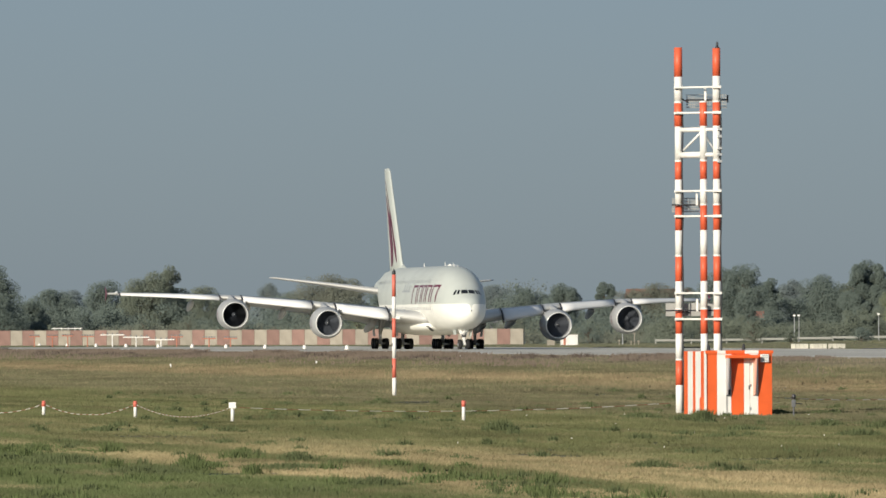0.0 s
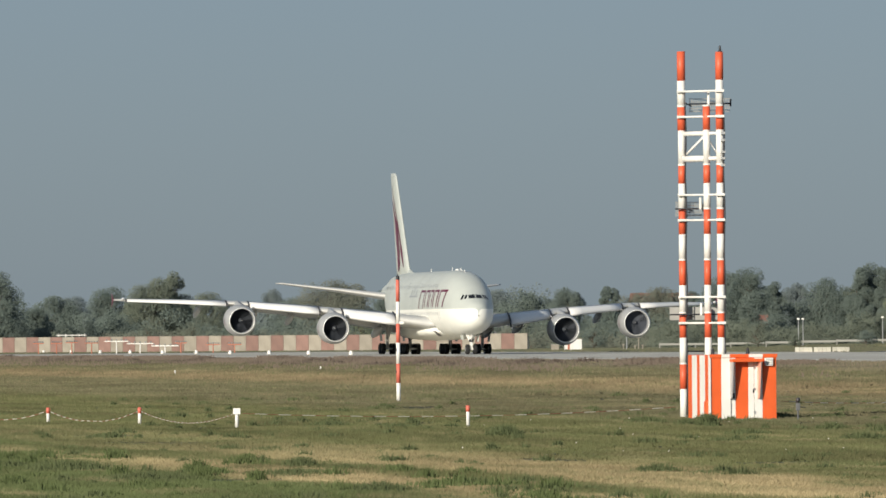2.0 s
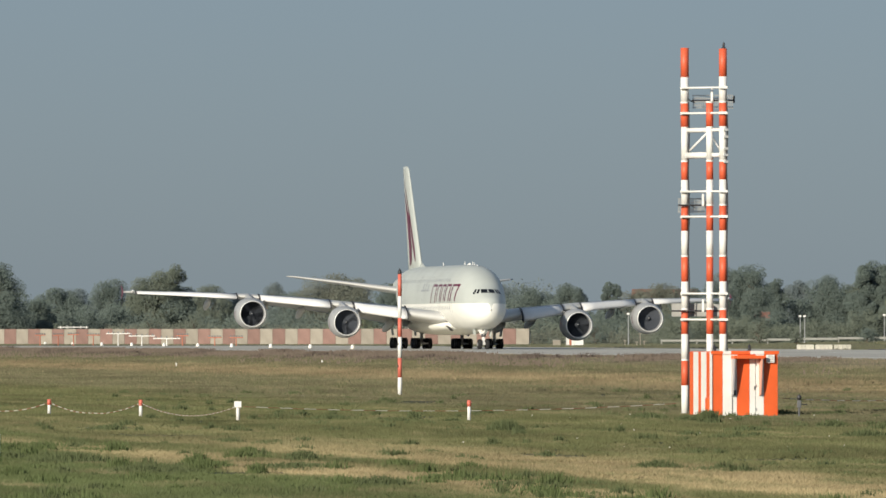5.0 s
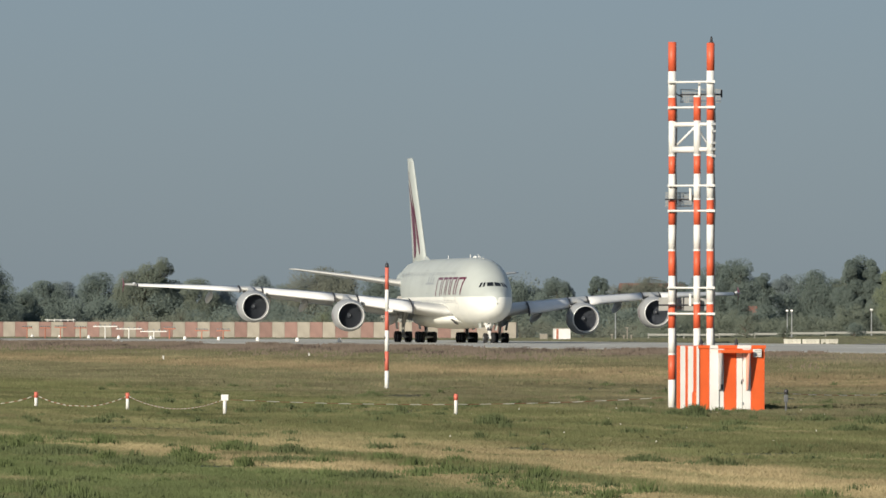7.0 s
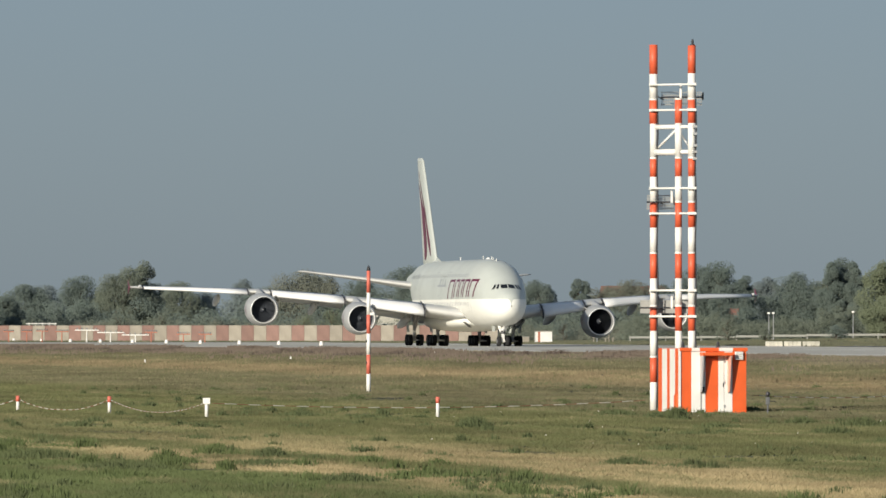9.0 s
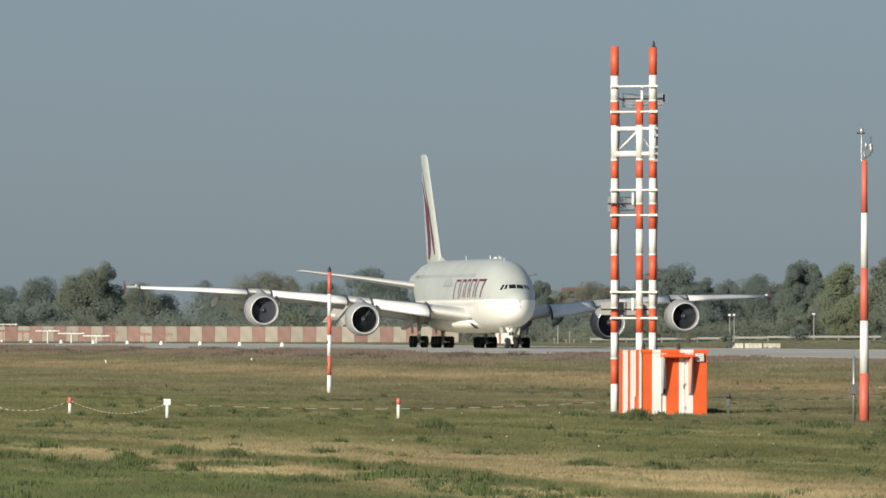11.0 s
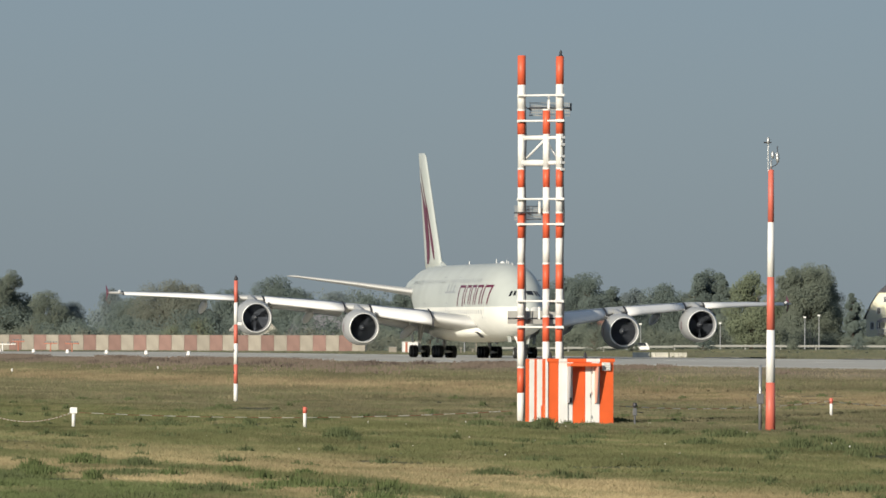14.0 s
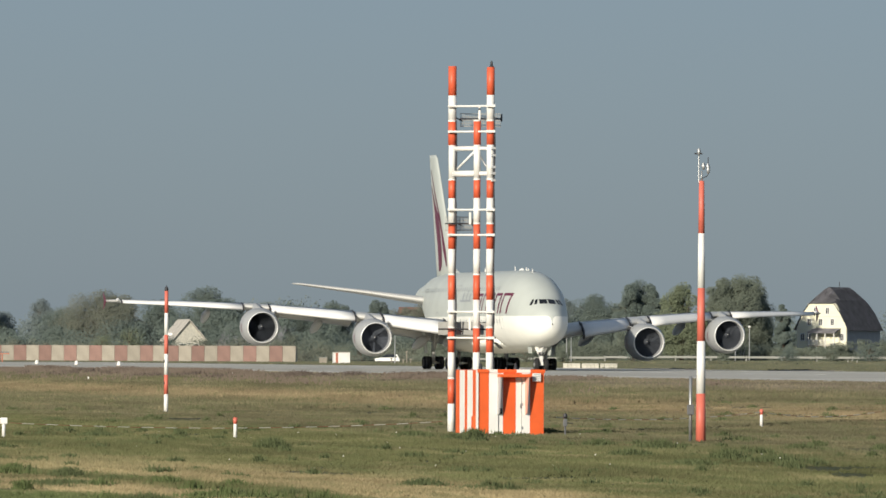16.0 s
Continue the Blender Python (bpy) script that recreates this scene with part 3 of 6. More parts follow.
def wheel_meshes(radius, width):
    tyre = lathe(bmesh.new(), [(-width * 0.32, radius * 0.55), (-width * 0.48, radius * 0.72), (-width * 0.5, radius * 0.88), (-width * 0.36, radius * 0.985), (0, radius),
                               (width * 0.36, radius * 0.985), (width * 0.5, radius * 0.88), (width * 0.48, radius * 0.72), (width * 0.32, radius * 0.55)], axis="X", seg=24)
    rim = lathe(bmesh.new(), [(-width * 0.22, 0.02), (-width * 0.24, radius * 0.3), (-width * 0.33, radius * 0.56), (width * 0.33, radius * 0.56), (width * 0.24, radius * 0.3), (width * 0.22, 0.02)], axis="X", seg=18)
    for k in range(6):
        a = 2 * math.pi * k / 6
        for sx in (-1, 1):
            cx = sx * width * 0.26
            add_box(rim, min(cx, cx + sx * 0.05), max(cx, cx + sx * 0.05), radius * 0.42 * math.cos(a) - 0.04, radius * 0.42 * math.cos(a) + 0.04,
                    radius * 0.42 * math.sin(a) - 0.04, radius * 0.42 * math.sin(a) + 0.04)
    return tyre, rim


WHEELS = []


def build_gear(plane, name, x, a, rows_, half, radius, width, top, proto):
    """A strut with a bogie of wheel pairs; each wheel turns on its own."""
    bm = bmesh.new()
    add_tube(bm, (0, 0, radius + 0.1), (0, 0, top - radius * 0.2), 0.19, 0.24, 12)
    add_tube(bm, (0, 0, radius + 0.9), (0, 1.3, top + 0.4), 0.10, 0.10, 8)
    add_tube(bm, (0, 0, radius + 1.0), (-0.9 if x > 0 else 0.9, 0.1, top + 0.4), 0.09, 0.09, 8)
    add_tube(bm, (0.0, -0.28, radius + 0.25), (0.0, -0.30, radius + 1.1), 0.07, 0.07, 8)
    span = max(rows_) - min(rows_)
    if span > 0:
        add_box(bm, -0.15, 0.15, min(rows_) - 0.2, max(rows_) + 0.2, radius - 0.13, radius + 0.15)
    for y in rows_:
        add_tube(bm, (-half, y, radius), (half, y, radius), 0.09, 0.09, 8)
    gear = part(name, bm, GEAR_WHITE, plane, "landing gear strut with wheels", True)
    gear.matrix_basis = pose(x, -a, 0)
    part("gear_door", box(-0.03, 0.03, -0.7, 0.7, radius + 1.0, top + 0.3, 0.01), SKIN_GREY, gear).matrix_basis = pose(0.55 if x > 0 else -0.55, 0.1, 0, 0, 8 if x > 0 else -8, 0)
    for y in rows_:
        for sx in (-half, half):
            w = share("wheel", proto[0], pose(sx, y, radius), gear)
            WHEELS.append((w, sx, y, radius))
            if "label" not in w:
                w["label"] = "black tyre on grey hub"
    return gear


def build_airliner():
    plane = thing("airliner", pose(0, 1031.87, 0), "white four-engined double-deck jet airliner with maroon tail emblem", "airplane")
    # fuselage in two painted halves: pale grey above, white below the line
    stations = [3.0, 3.06, 3.15, 3.3, 3.6, 4.0, 4.5, 5.1, 5.8, 6.6, 7.6, 8.8, 10.2, 12, 14, 16, 20, 27, 34, 41, 46, 49, 52, 56, 60, 63, 66, 68.5, 70.2, 71.0]
    LINE = 5.72

    def angles(a, upper):
        top, bot, w = fuse_at(a)
        mid = bot + (top - bot) * 0.46
        half = top - mid if LINE > mid else mid - bot
        s = max(-0.98, min(0.98, (LINE - mid) / half))
        t0 = math.asin(math.copysign(abs(s) ** (1 / 0.92), s))
        lo, hi = (t0, math.pi - t0) if upper else (math.pi - t0, 2 * math.pi + t0)
        return [lo + (hi - lo) * i / 24 for i in range(25)]

    for upper in (True, False):
        bm = bmesh.new()
        grid = [[bm.verts.new(fuse_point(a, t)) for t in angles(a, upper)] for a in stations]
        for p, q in zip(grid, grid[1:]):
            for i in range(24):
                bm.faces.new((p[i], p[i + 1], q[i + 1], q[i]))
        if upper:
            part("upper_fuselage", bm, SKIN_GREY, plane, "pale grey upper fuselage", True)
        else:
            part("lower_fuselage", bm, SKIN_WHITE, plane, "glossy white lower fuselage", True)
    # belly fairing
    rings = []
    for i in range(13):
        x = i / 12
        k = math.sin(math.pi * x) ** 0.38
        a = 15.5 + 31 * x
        rings.append([Vector((0.4 * math.cos(t) + (4.3 * k) * math.copysign(abs(math.cos(t)) ** 0.8, math.cos(t)), -a, 3.05 + (1.27 * k) * math.copysign(abs(math.sin(t)) ** 0.8, math.sin(t)))) for t in [2 * math.pi * j / 24 for j in range(24)]])
    part("belly_fairing", loft(bmesh.new(), rings), SKIN_WHITE, plane, "", True)
    for side in (-1, 1):
        part("air_inlet", box(-0.5, 0.5, -0.9, 0.9, -0.03, 0.03, 0.01), GEAR_DARK, plane, "dark air inlet in the belly").matrix_basis = pose(side * 2.6, -17.6, 2.62, 0, side * -38, 0)
    # cockpit windows, three to a side
    def nose_point(x, z):
        lo, hi = 3.0, 12.0
        for _ in range(40):
            m = (lo + hi) / 2
            top, bot, w = fuse_at(m)
            inside = z < top and fuse_side(m, z, 0.02).x > x
            lo, hi = (lo, m) if inside else (m, hi)
        return Vector((x, -hi + 0.0, z))

    for side in (-1, 1):
        for c in (((0.06, 7.05), (0.88, 7.02), (0.80, 7.46), (0.06, 7.52)), ((1.16, 6.98), (1.40, 6.93), (1.12, 7.46), (0.90, 7.48)), ((1.60, 6.88), (1.82, 6.84), (1.44, 7.44), (1.24, 7.45))):
            bm = bmesh.new()
            grid = []
            for j in range(5):
                v = j / 4
                row = []
                for i in range(5):
                    u = i / 4
                    x = (c[0][0] * (1 - u) + c[1][0] * u) * (1 - v) + (c[3][0] * (1 - u) + c[2][0] * u) * v
                    z = (c[0][1] * (1 - u) + c[1][1] * u) * (1 - v) + (c[3][1] * (1 - u) + c[2][1] * u) * v
                    p = nose_point(x, z)
                    row.append(bm.verts.new((side * p.x * 1.004, p.y + 0.03, p.z + 0.01)))
                grid.append(row)
            for j in range(4):
                for i in range(4):
                    bm.faces.new((grid[j][i], grid[j][i + 1], grid[j + 1][i + 1], grid[j + 1][i]))
            part("cockpit_window", bm, COCKPIT_GLASS, plane, "dark cockpit window")
    # passenger windows on both decks and doors
    for side in (-1, 1):
        for z, a0, a1 in ((4.95, 13.0, 56.0), (8.45, 15.0, 58.0)):
            bm = bmesh.new()
            a = a0
            while a < a1:
                skin_patch(bm, ((a, z), (a + 0.28, z), (a + 0.28, z + 0.40), (a, z + 0.40)), side, 1, 1, 0.012)
                a += 1.07
            tagged(part("window_row", bm, LIVERY_GREY, plane, "row of small cabin windows"), kind="stuff")
        for a, z in ((12.0, 4.3), (19.5, 4.3), (31.0, 4.3), (43.5, 4.3), (55.5, 4.5), (27.0, 7.2), (35.0, 7.2), (48.0, 7.0)):
            bm = bmesh.new()
            for c in (((a, z), (a + 0.06, z), (a + 0.06, z + 1.9), (a, z + 1.9)), ((a + 1.05, z), (a + 1.11, z), (a + 1.11, z + 1.9), (a + 1.05, z + 1.9)), ((a, z + 1.88), (a + 1.11, z + 1.88), (a + 1.11, z + 1.94), (a, z + 1.94))):
                skin_patch(bm, c, side, 1, 3, 0.012)
            part("door_outline", bm, LIVERY_GREY, plane)
        # name on the side as plain slanted maroon frames
        for a0, a1, z0 in ((25.8, 22.6, 5.78), (21.8, 19.4, 5.98), (18.8, 16.6, 5.98), (16.0, 13.7, 5.98), (13.1, 10.6, 5.98)):
            zt, w, lean_ = 8.15, 0.40, -0.85
            bm = bmesh.new()
            for s0, s1 in ((a0, a0 - w), (a1 + w, a1)):
                skin_patch(bm, ((s0, z0), (s1, z0), (s1 + lean_, zt), (s0 + lean_, zt)), side, 2, 6)
            skin_patch(bm, ((a0 - w + lean_ * 0.88, zt - 0.28), (a1 + w + lean_ * 0.88, zt - 0.28), (a1 + w + lean_, zt), (a0 - w + lean_, zt)), side, 4, 1)
            bmesh.ops.remove_doubles(bm, verts=bm.verts, dist=0.08)
            part("name_mark", bm, MAROON, plane, "plain maroon slanted mark")
        bm = bmesh.new()
        for a0, a1, z0, z1 in ((33.0, 27.5, 7.3, 7.5), (32.0, 31.4, 7.5, 8.3), (30.2, 29.8, 7.5, 8.6), (28.6, 28.0, 7.5, 8.2)):
            skin_patch(bm, ((a0, z0), (a1, z0), (a1, z1), (a0, z1)), side, 3, 2)
        part("script_mark", bm, LIVERY_GREY, plane, "plain grey strokes")
    # fin
    rings = []
    for t in (-0.03, 0.1, 0.25, 0.4, 0.55, 0.7, 0.85, 0.97, 1.0):
        z = 10.2 + 13.72 * t
        chord = 10.0 - 5.9 * t if t < 1 else 3.4
        le = 51.6 + 11.0 * t if t < 1 else 63.3
        rings.append(airfoil(chord, 0.078, Vector((0, -le, z)), up=Vector((1, 0, 0)), n=10))
        rings[-1] = [Vector((p.x if p.x > 0 else p.x / 0.75, p.y, p.z)) for p in rings[-1]]
    fin = part("fin", loft(bmesh.new(), rings), SKIN_GREY, plane, "tall pale grey tail fin", True)
    # livery emblem on both sides of the fin: plain maroon sweeps
    for side in (-1, 1):
        bm = bmesh.new()
        for line in (((22.2, 0.80, 0.02), (20.0, 0.58, 0.035), (17.5, 0.36, 0.045), (15.0, 0.28, 0.05), (13.2, 0.25, 0.07), (11.4, 0.22, 0.02)),
                     ((20.5, 0.90, 0.02), (18.5, 0.70, 0.07), (17.3, 0.58, 0.16), (15.8, 0.57, 0.16), (13.5, 0.55, 0.14), (11.6, 0.62, 0.12), (10.9, 0.70, 0.05))):
            cols = []
            zs = [-k[0] for k in line]
            for z in np.linspace(line[0][0], line[-1][0], 28):
                mid, hw = np.interp(-z, zs, [k[1] for k in line]), np.interp(-z, zs, [k[2] for k in line])
                t = (z - 10.2) / 13.72
                le, chord = 51.6 + 11.0 * t, 10.0 - 5.9 * t
                row = []
                for i in range(4):
                    a = le + min(0.97, mid - hw + 2 * hw * i / 3) * chord
                    row.append(bm.verts.new((side * (fin_half(a, z) + 0.05), -a, z)))
                cols.append(row)
            for p, q in zip(cols, cols[1:]):
                for i in range(3):
                    bm.faces.new((p[i], p[i + 1], q[i + 1], q[i]))
        part("fin_emblem", bm, MAROON, fin, "plain maroon sweeping emblem", True)
    # dorsal fillet where the fin meets the crown
    rings = []
    for a, h_, w in ((48.6, 0.02, 0.05), (50.0, 0.25, 0.25), (51.6, 0.62, 0.42), (54.0, 0.7, 0.56), (57.5, 0.5, 0.55), (60.5, 0.25, 0.3)):
        z = fuse_at(a)[0]
        rings.append([Vector((x * w, -a, z - 0.12 + zz)) for x, zz in ((-1, 0), (1, 0), (0.45, 0.4 * h_), (0.12, h_), (-0.12, h_), (-0.45, 0.4 * h_))])
    part("fin_fillet", loft(bmesh.new(), rings), SKIN_GREY, plane, "", True)
    # horizontal tail
    for side in (-1, 1):
        rings = []
        for r, a, c, z, th in ((0.9, 57.2, 11.0, 7.5, 0.10), (2.2, 58.1, 10.2, 7.62, 0.10), (8.0, 62.0, 7.0, 8.45, 0.09), (14.4, 66.2, 3.7, 9.26, 0.08), (15.0, 66.9, 2.7, 9.31, 0.06)):
            rings.append(airfoil(c, th, Vector((side * r, -a, z)), n=9))
        part("tailplane", loft(bmesh.new(), rings), WING_PAINT, plane, "pale grey tailplane", True)
    for side in (-1, 1):
        build_wing(plane, side)
    # aerials and beacon on the crown
    for a, hgt in ((12.5, 0.3), (14.5, 0.25), (15.5, 0.35), (21.0, 0.45), (36.0, 0.4)):
        top = fuse_at(a)[0]
        part("antenna", loft(bmesh.new(), [airfoil(0.6, 0.12, Vector((0, -a, top - 0.05)), up=Vector((1, 0, 0)), n=4), airfoil(0.3, 0.12, Vector((0, -a - 0.25, top + hgt)), up=Vector((1, 0, 0)), n=4)]), WHITE_PAINT, plane)
    part("sat_dome", lathe(bmesh.new(), [(0, 0.03), (-0.3, 0.18), (-0.9, 0.26), (-1.6, 0.18), (-2.1, 0.03)], seg=14), SKIN_WHITE, plane, "", True).matrix_basis = pose(0, -17, 10.62)
    # landing gear
    protos = {}
    for key, rad, wid in (("main", 0.70, 0.52), ("nose", 0.63, 0.46)):
        ty, ri = wheel_meshes(rad, wid)
        holder = part("wheel", ty, TYRE, plane, "", True)
        holder.data.materials.append(HUB)
        rim = part("rim", ri, HUB, None)
        joined = bmesh.new()
        joined.from_mesh(holder.data)
        k = len(joined.faces)
        joined.from_mesh(rim.data)
        joined.faces.ensure_lookup_table()
        for f in joined.faces[k:]:
            f.material_index = 1
            f.smooth = False
        joined.to_mesh(holder.data)
        joined.free()
        bpy.data.objects.remove(rim)
        protos[key] = holder
    build_gear(plane, "nose_gear", 0.0, 8.0, (0.0,), 0.48, 0.63, 0.46, 2.7, (protos["nose"],))
    for sx in (-1, 1):
        build_gear(plane, "wing_gear", sx * 6.2, 33.5, (-0.85, 0.85), 0.68, 0.70, 0.52, 4.3, (protos["main"],))
        build_gear(plane, "body_gear", sx * 2.63, 37.0, (-1.7, 0.0, 1.7), 0.76, 0.70, 0.52, 2.6, (protos["main"],))
    for h_ in protos.values():
        bpy.data.objects.remove(h_)
    for sx in (-1, 1):
        part("nose_gear_door", box(-0.03, 0.03, -0.8, 0.8, 1.85, 2.5, 0.01), SKIN_GREY, plane, "white nose gear door").matrix_basis = pose(sx * 0.72, -8.9, 0, 0, sx * 8, 0)
    part("drag_brace", tube((0, -8.0, 1.5), (0, -10.2, 2.5), 0.09, None, 8), GEAR_WHITE, plane)
    part("torque_link", box(-0.12, 0.12, -7.82, -7.62, 0.9, 1.5, 0.02), GEAR_WHITE, plane)
    part("steering_collar", tube((0, -8.0, 1.55), (0, -8.0, 1.95), 0.30, None, 12), DARK_STEEL, plane)
    part("strut_sleeve", tube((0, -7.9, 1.0), (0, -7.95, 2.5), 0.18, None, 14), WHITE_PAINT, plane, "white nose strut sleeve", True)
    for sx in (-1, 1):
        part("taxi_lamp", lathe(bmesh.new(), [(0.0, 0.02), (0.0, 0.14), (-0.1, 0.15), (-0.2, 0.05)], seg=12), WHITE_PAINT, plane).matrix_basis = pose(sx * 0.42, -7.7, 2.32)
    for sx in (-1, 1):
        part("side_stay", tube((sx * 0.10, -7.95, 1.35), (sx * 0.62, -8.3, 2.55), 0.07, None, 8), WHITE_PAINT, plane, "", True)
        part("hub_cap", tube((sx * 0.72, -8.0, 0.63), (sx * 0.76, -8.0, 0.63), 0.26, 0.22, 14), GALV, plane, "", True)
    part("strut_fork", box(-0.2, 0.2, -7.9, -7.7, 0.55, 0.95, 0.04), WHITE_PAINT, plane)
    part("lamp_bracket", box(-0.46, 0.46, -7.95, -7.85, 1.98, 2.24, 0.02), WHITE_PAINT, plane)
    # nose gear lamps
    part("taxi_lamp", lathe(bmesh.new(), [(0.0, 0.02), (0.0, 0.17), (-0.1, 0.18), (-0.2, 0.06)], seg=12), WHITE_PAINT, plane).matrix_basis = pose(-0.25, -7.75, 2.1)
    part("taxi_lamp", lathe(bmesh.new(), [(0.0, 0.02), (0.0, 0.17), (-0.1, 0.18), (-0.2, 0.06)], seg=12), WHITE_PAINT, plane).matrix_basis = pose(0.25, -7.75, 2.1)
    return plane


RUN = [(0.0, 0.00), (0.5, 0.79), (1.0, 1.38), (1.5, 1.87), (2.0, 2.36), (2.5, 2.94), (3.0, 3.68), (3.5, 4.65), (4.0, 5.91), (4.5, 7.51), (5.0, 9.51), (5.5, 11.93), (6.0, 14.81), (6.5, 18.18), (7.0, 22.05), (7.5, 26.44), (8.0, 31.35), (8.5, 36.80), (9.0, 42.78), (9.5, 49.29), (10.0, 56.33), (10.5, 63.87), (11.0, 71.90), (11.5, 80.42), (12.0, 89.40), (12.5, 98.81), (13.0, 108.65), (13.5, 118.88), (14.0, 129.49), (14.5, 140.44), (15.0, 151.72), (15.5, 163.31), (16.0, 175.17)]
NOSE_START = Vector((1.93, 1031.87, 0))
airliner = build_airliner()


def motions():
    rows = []
    for t, s in RUN:
        p = NOSE_START + HEAD * s
        rows.append((t, pose(p.x, p.y, -0.02, 0, -0.70, 180 + math.degrees(PSI))))
    walk(airliner, rows)
    # wheels turn with the run, less than 70 degrees from row to row
    def dist(t):
        for (t0, s0), (t1, s1) in zip(RUN, RUN[1:]):
            if t <= t1:
                return s0 + (s1 - s0) * (t - t0) / (t1 - t0)
        return RUN[-1][1]
    times, last = [0.0], 0.0
    for i in range(1, 481):
        t = i / 30
        if dist(t) - last > 0.70 or i == 480 or dist((i + 1) / 30) - last > 0.95:
            times.append(t)
            last = dist(t)
    walk(car, [(i / 4, pose(CAR_START - CAR_SPEED * i / 4, CAR_Y, bank(CAR_START - CAR_SPEED * i / 4, CAR_Y) - 0.005)) for i in range(65)])
    for w, x, y in CAR_WHEELS:
        walk(w, [(i / 30, pose(x, y, 0.31, 0, -math.degrees(CAR_SPEED * i / 30 / 0.31), 0) @ pose(0, 0, 0, 0, 0, 90)) for i in range(481)])
    for w, x, y, radius in WHEELS:
        walk(w, [(t, pose(x, y, radius, -math.degrees(dist(t) / radius), 0, 0)) for t in times])


def bearing(b_, y):
    """x of a place y metres out on the bearing b_."""
    return b_ * y / FOCAL


def stand(b_, y, rz=0.0, sink=0.03):
    x = bearing(b_, y)
    return pose(x, y, ground_z(x, y) - sink, 0, 0, rz)


# ---- glide-path antenna tower ----
BANDS = (12.81, 11.75, 10.78, 9.86, 8.54, 7.83, 6.86, 5.89, 4.92, 3.95, 2.90, 1.95, 0.96, -0.01, -1.15)


def build_tower():
    y0 = 315.0
    tower = thing("antenna_tower", Matrix.LocRotScale((-0.030, 0, EYE * (1 - 1.0114) - 0.05), None, (1.0114, 1.0114, 1.0114)), "red and white banded three-pole antenna tower beside a hut", "antenna tower")
    poles = ((bearing(389.8, y0), y0 + 0.4, 12.87, 0.148), (bearing(433, y0), y0 - 0.35, 10.80, 0.132), (bearing(456.2, y0), y0 - 0.55, 12.81, 0.142))
    for x, y, top, r in poles:
        for k, (zt, zb) in enumerate(zip(BANDS, BANDS[1:])):
            if zb >= top - 0.05:
                continue
            rr = r * (1.06 if zt > 9.9 else 0.93 if x == poles[0][0] else 1.0)
            white = k % 2 == 1
            part("pole_band", add_tube(bmesh.new(), (x, y, top if k == 0 else min(zt, top)), (x, y, zb), rr, rr, 20), WHITE_PAINT if white else TOWER_RED, tower, "white band" if white else "red-orange band", True)
            if k and k % 2 == 0:
                part("flange", tube((x, y, zt - 0.03), (x, y, zt + 0.03), rr + 0.008, None, 20), WHITE_PAINT, tower)
    (lx, ly, _, _), (mx, my, _, _), (rx, ry, _, _) = poles
    for z in (11.33, 10.36, 7.38, 6.42, 3.49, 2.50):
        bm = tube((lx - 0.16, ly - 0.24, z), (rx + 0.16, ry - 0.24, z), 0.040, None, 10)
        part("crossbar", bm, WHITE_PAINT, tower, "white horizontal crossbar", True)
        for x, y in ((lx, ly), (rx, ry)):
            part("clamp", box(x - 0.17, x + 0.17, y - 0.28, y - 0.12, z - 0.05, z + 0.05, 0.012), WHITE_PAINT, tower)
    # truss frame between the poles
    for z, r in ((9.72, 0.09), (8.76, 0.12)):
        part("truss_bar", tube((lx, ly, z), (mx, my, z), r, None, 12), WHITE_PAINT, tower, "", True)
        part("truss_bar", tube((mx, my, z), (rx, ry, z), r * 0.7, None, 12), WHITE_PAINT, tower, "", True)
    part("truss_brace", tube((lx + 0.1, ly, 8.85), (mx - 0.1, my, 9.6), 0.045, None, 10), WHITE_PAINT, tower, "", True)
    part("truss_brace", tube((mx + 0.1, my, 9.45), (rx - 0.02, ry, 8.8), 0.04, None, 10), GALV, tower, "", True)
    for z in (9.72, 9.45, 9.0, 8.76, 8.5):
        part("cable_clamp", box(rx + 0.02, rx + 0.2, ry - 0.26, ry - 0.1, z - 0.05, z + 0.05, 0.01), GALV, tower)
    # antenna elements: grey wire-screen reflectors with dipoles
    for z, x0, x1, low, high in ((10.88, lx + 0.30, rx + 0.44, 10.58, 11.07), (6.88, lx - 0.25, mx - 0.15, 6.6, 7.12), (2.85, lx - 0.5, mx + 0.45, 2.62, 3.12)):
        solid, at = z < 4, 0.09 if z > 9 else -0.25
        bm = box(x0, x1, ly + 0.35, ly + 0.38, low, high) if solid else box(x0, x1, ly + 0.35, ly + 0.37, low, low + 0.025)
        ref_ = part("reflector", bm, GREY_PANEL, tower, "grey sheet reflector panel" if solid else "grey wire-screen reflector panel")
        for i in range(0 if solid else 22):
            xx = x0 + (x1 - x0) * (i + 0.5) / 22
            part("wire", box(xx - 0.010, xx + 0.010, ly + 0.33, ly + 0.35, low - 0.02, high + 0.02), GREY_PANEL, ref_)
        for i in range(1, 1 if solid else 5):
            zz = low + (high - low) * i / 4
            part("wire", box(x0, x1, ly + 0.35, ly + 0.365, zz - 0.010, zz + 0.010), GREY_PANEL, ref_)
        part("feed_bar", tube((x0 - 0.02, ly - 0.3, z - 0.02), (x1, ly - 0.3, z - 0.02), 0.030, None, 8), DARK_STEEL, tower)
        part("dipole", box(mx + at - 0.04, mx + at + 0.04, ly - 0.5, ly - 0.3, z - 0.05, z + 0.42, 0.01), WHITE_PAINT, tower, "small white dipole")
        part("end_plate", box(x1 - 0.03, x1 + 0.03, ly - 0.45, ly - 0.1, z - 0.12, z + 0.16, 0.01), DARK_STEEL, tower)
        part("arm", tube((lx, ly, z + 0.1), (lx + 0.4, ly + 0.35, z - 0.1), 0.025, None, 8), DARK_STEEL, tower)
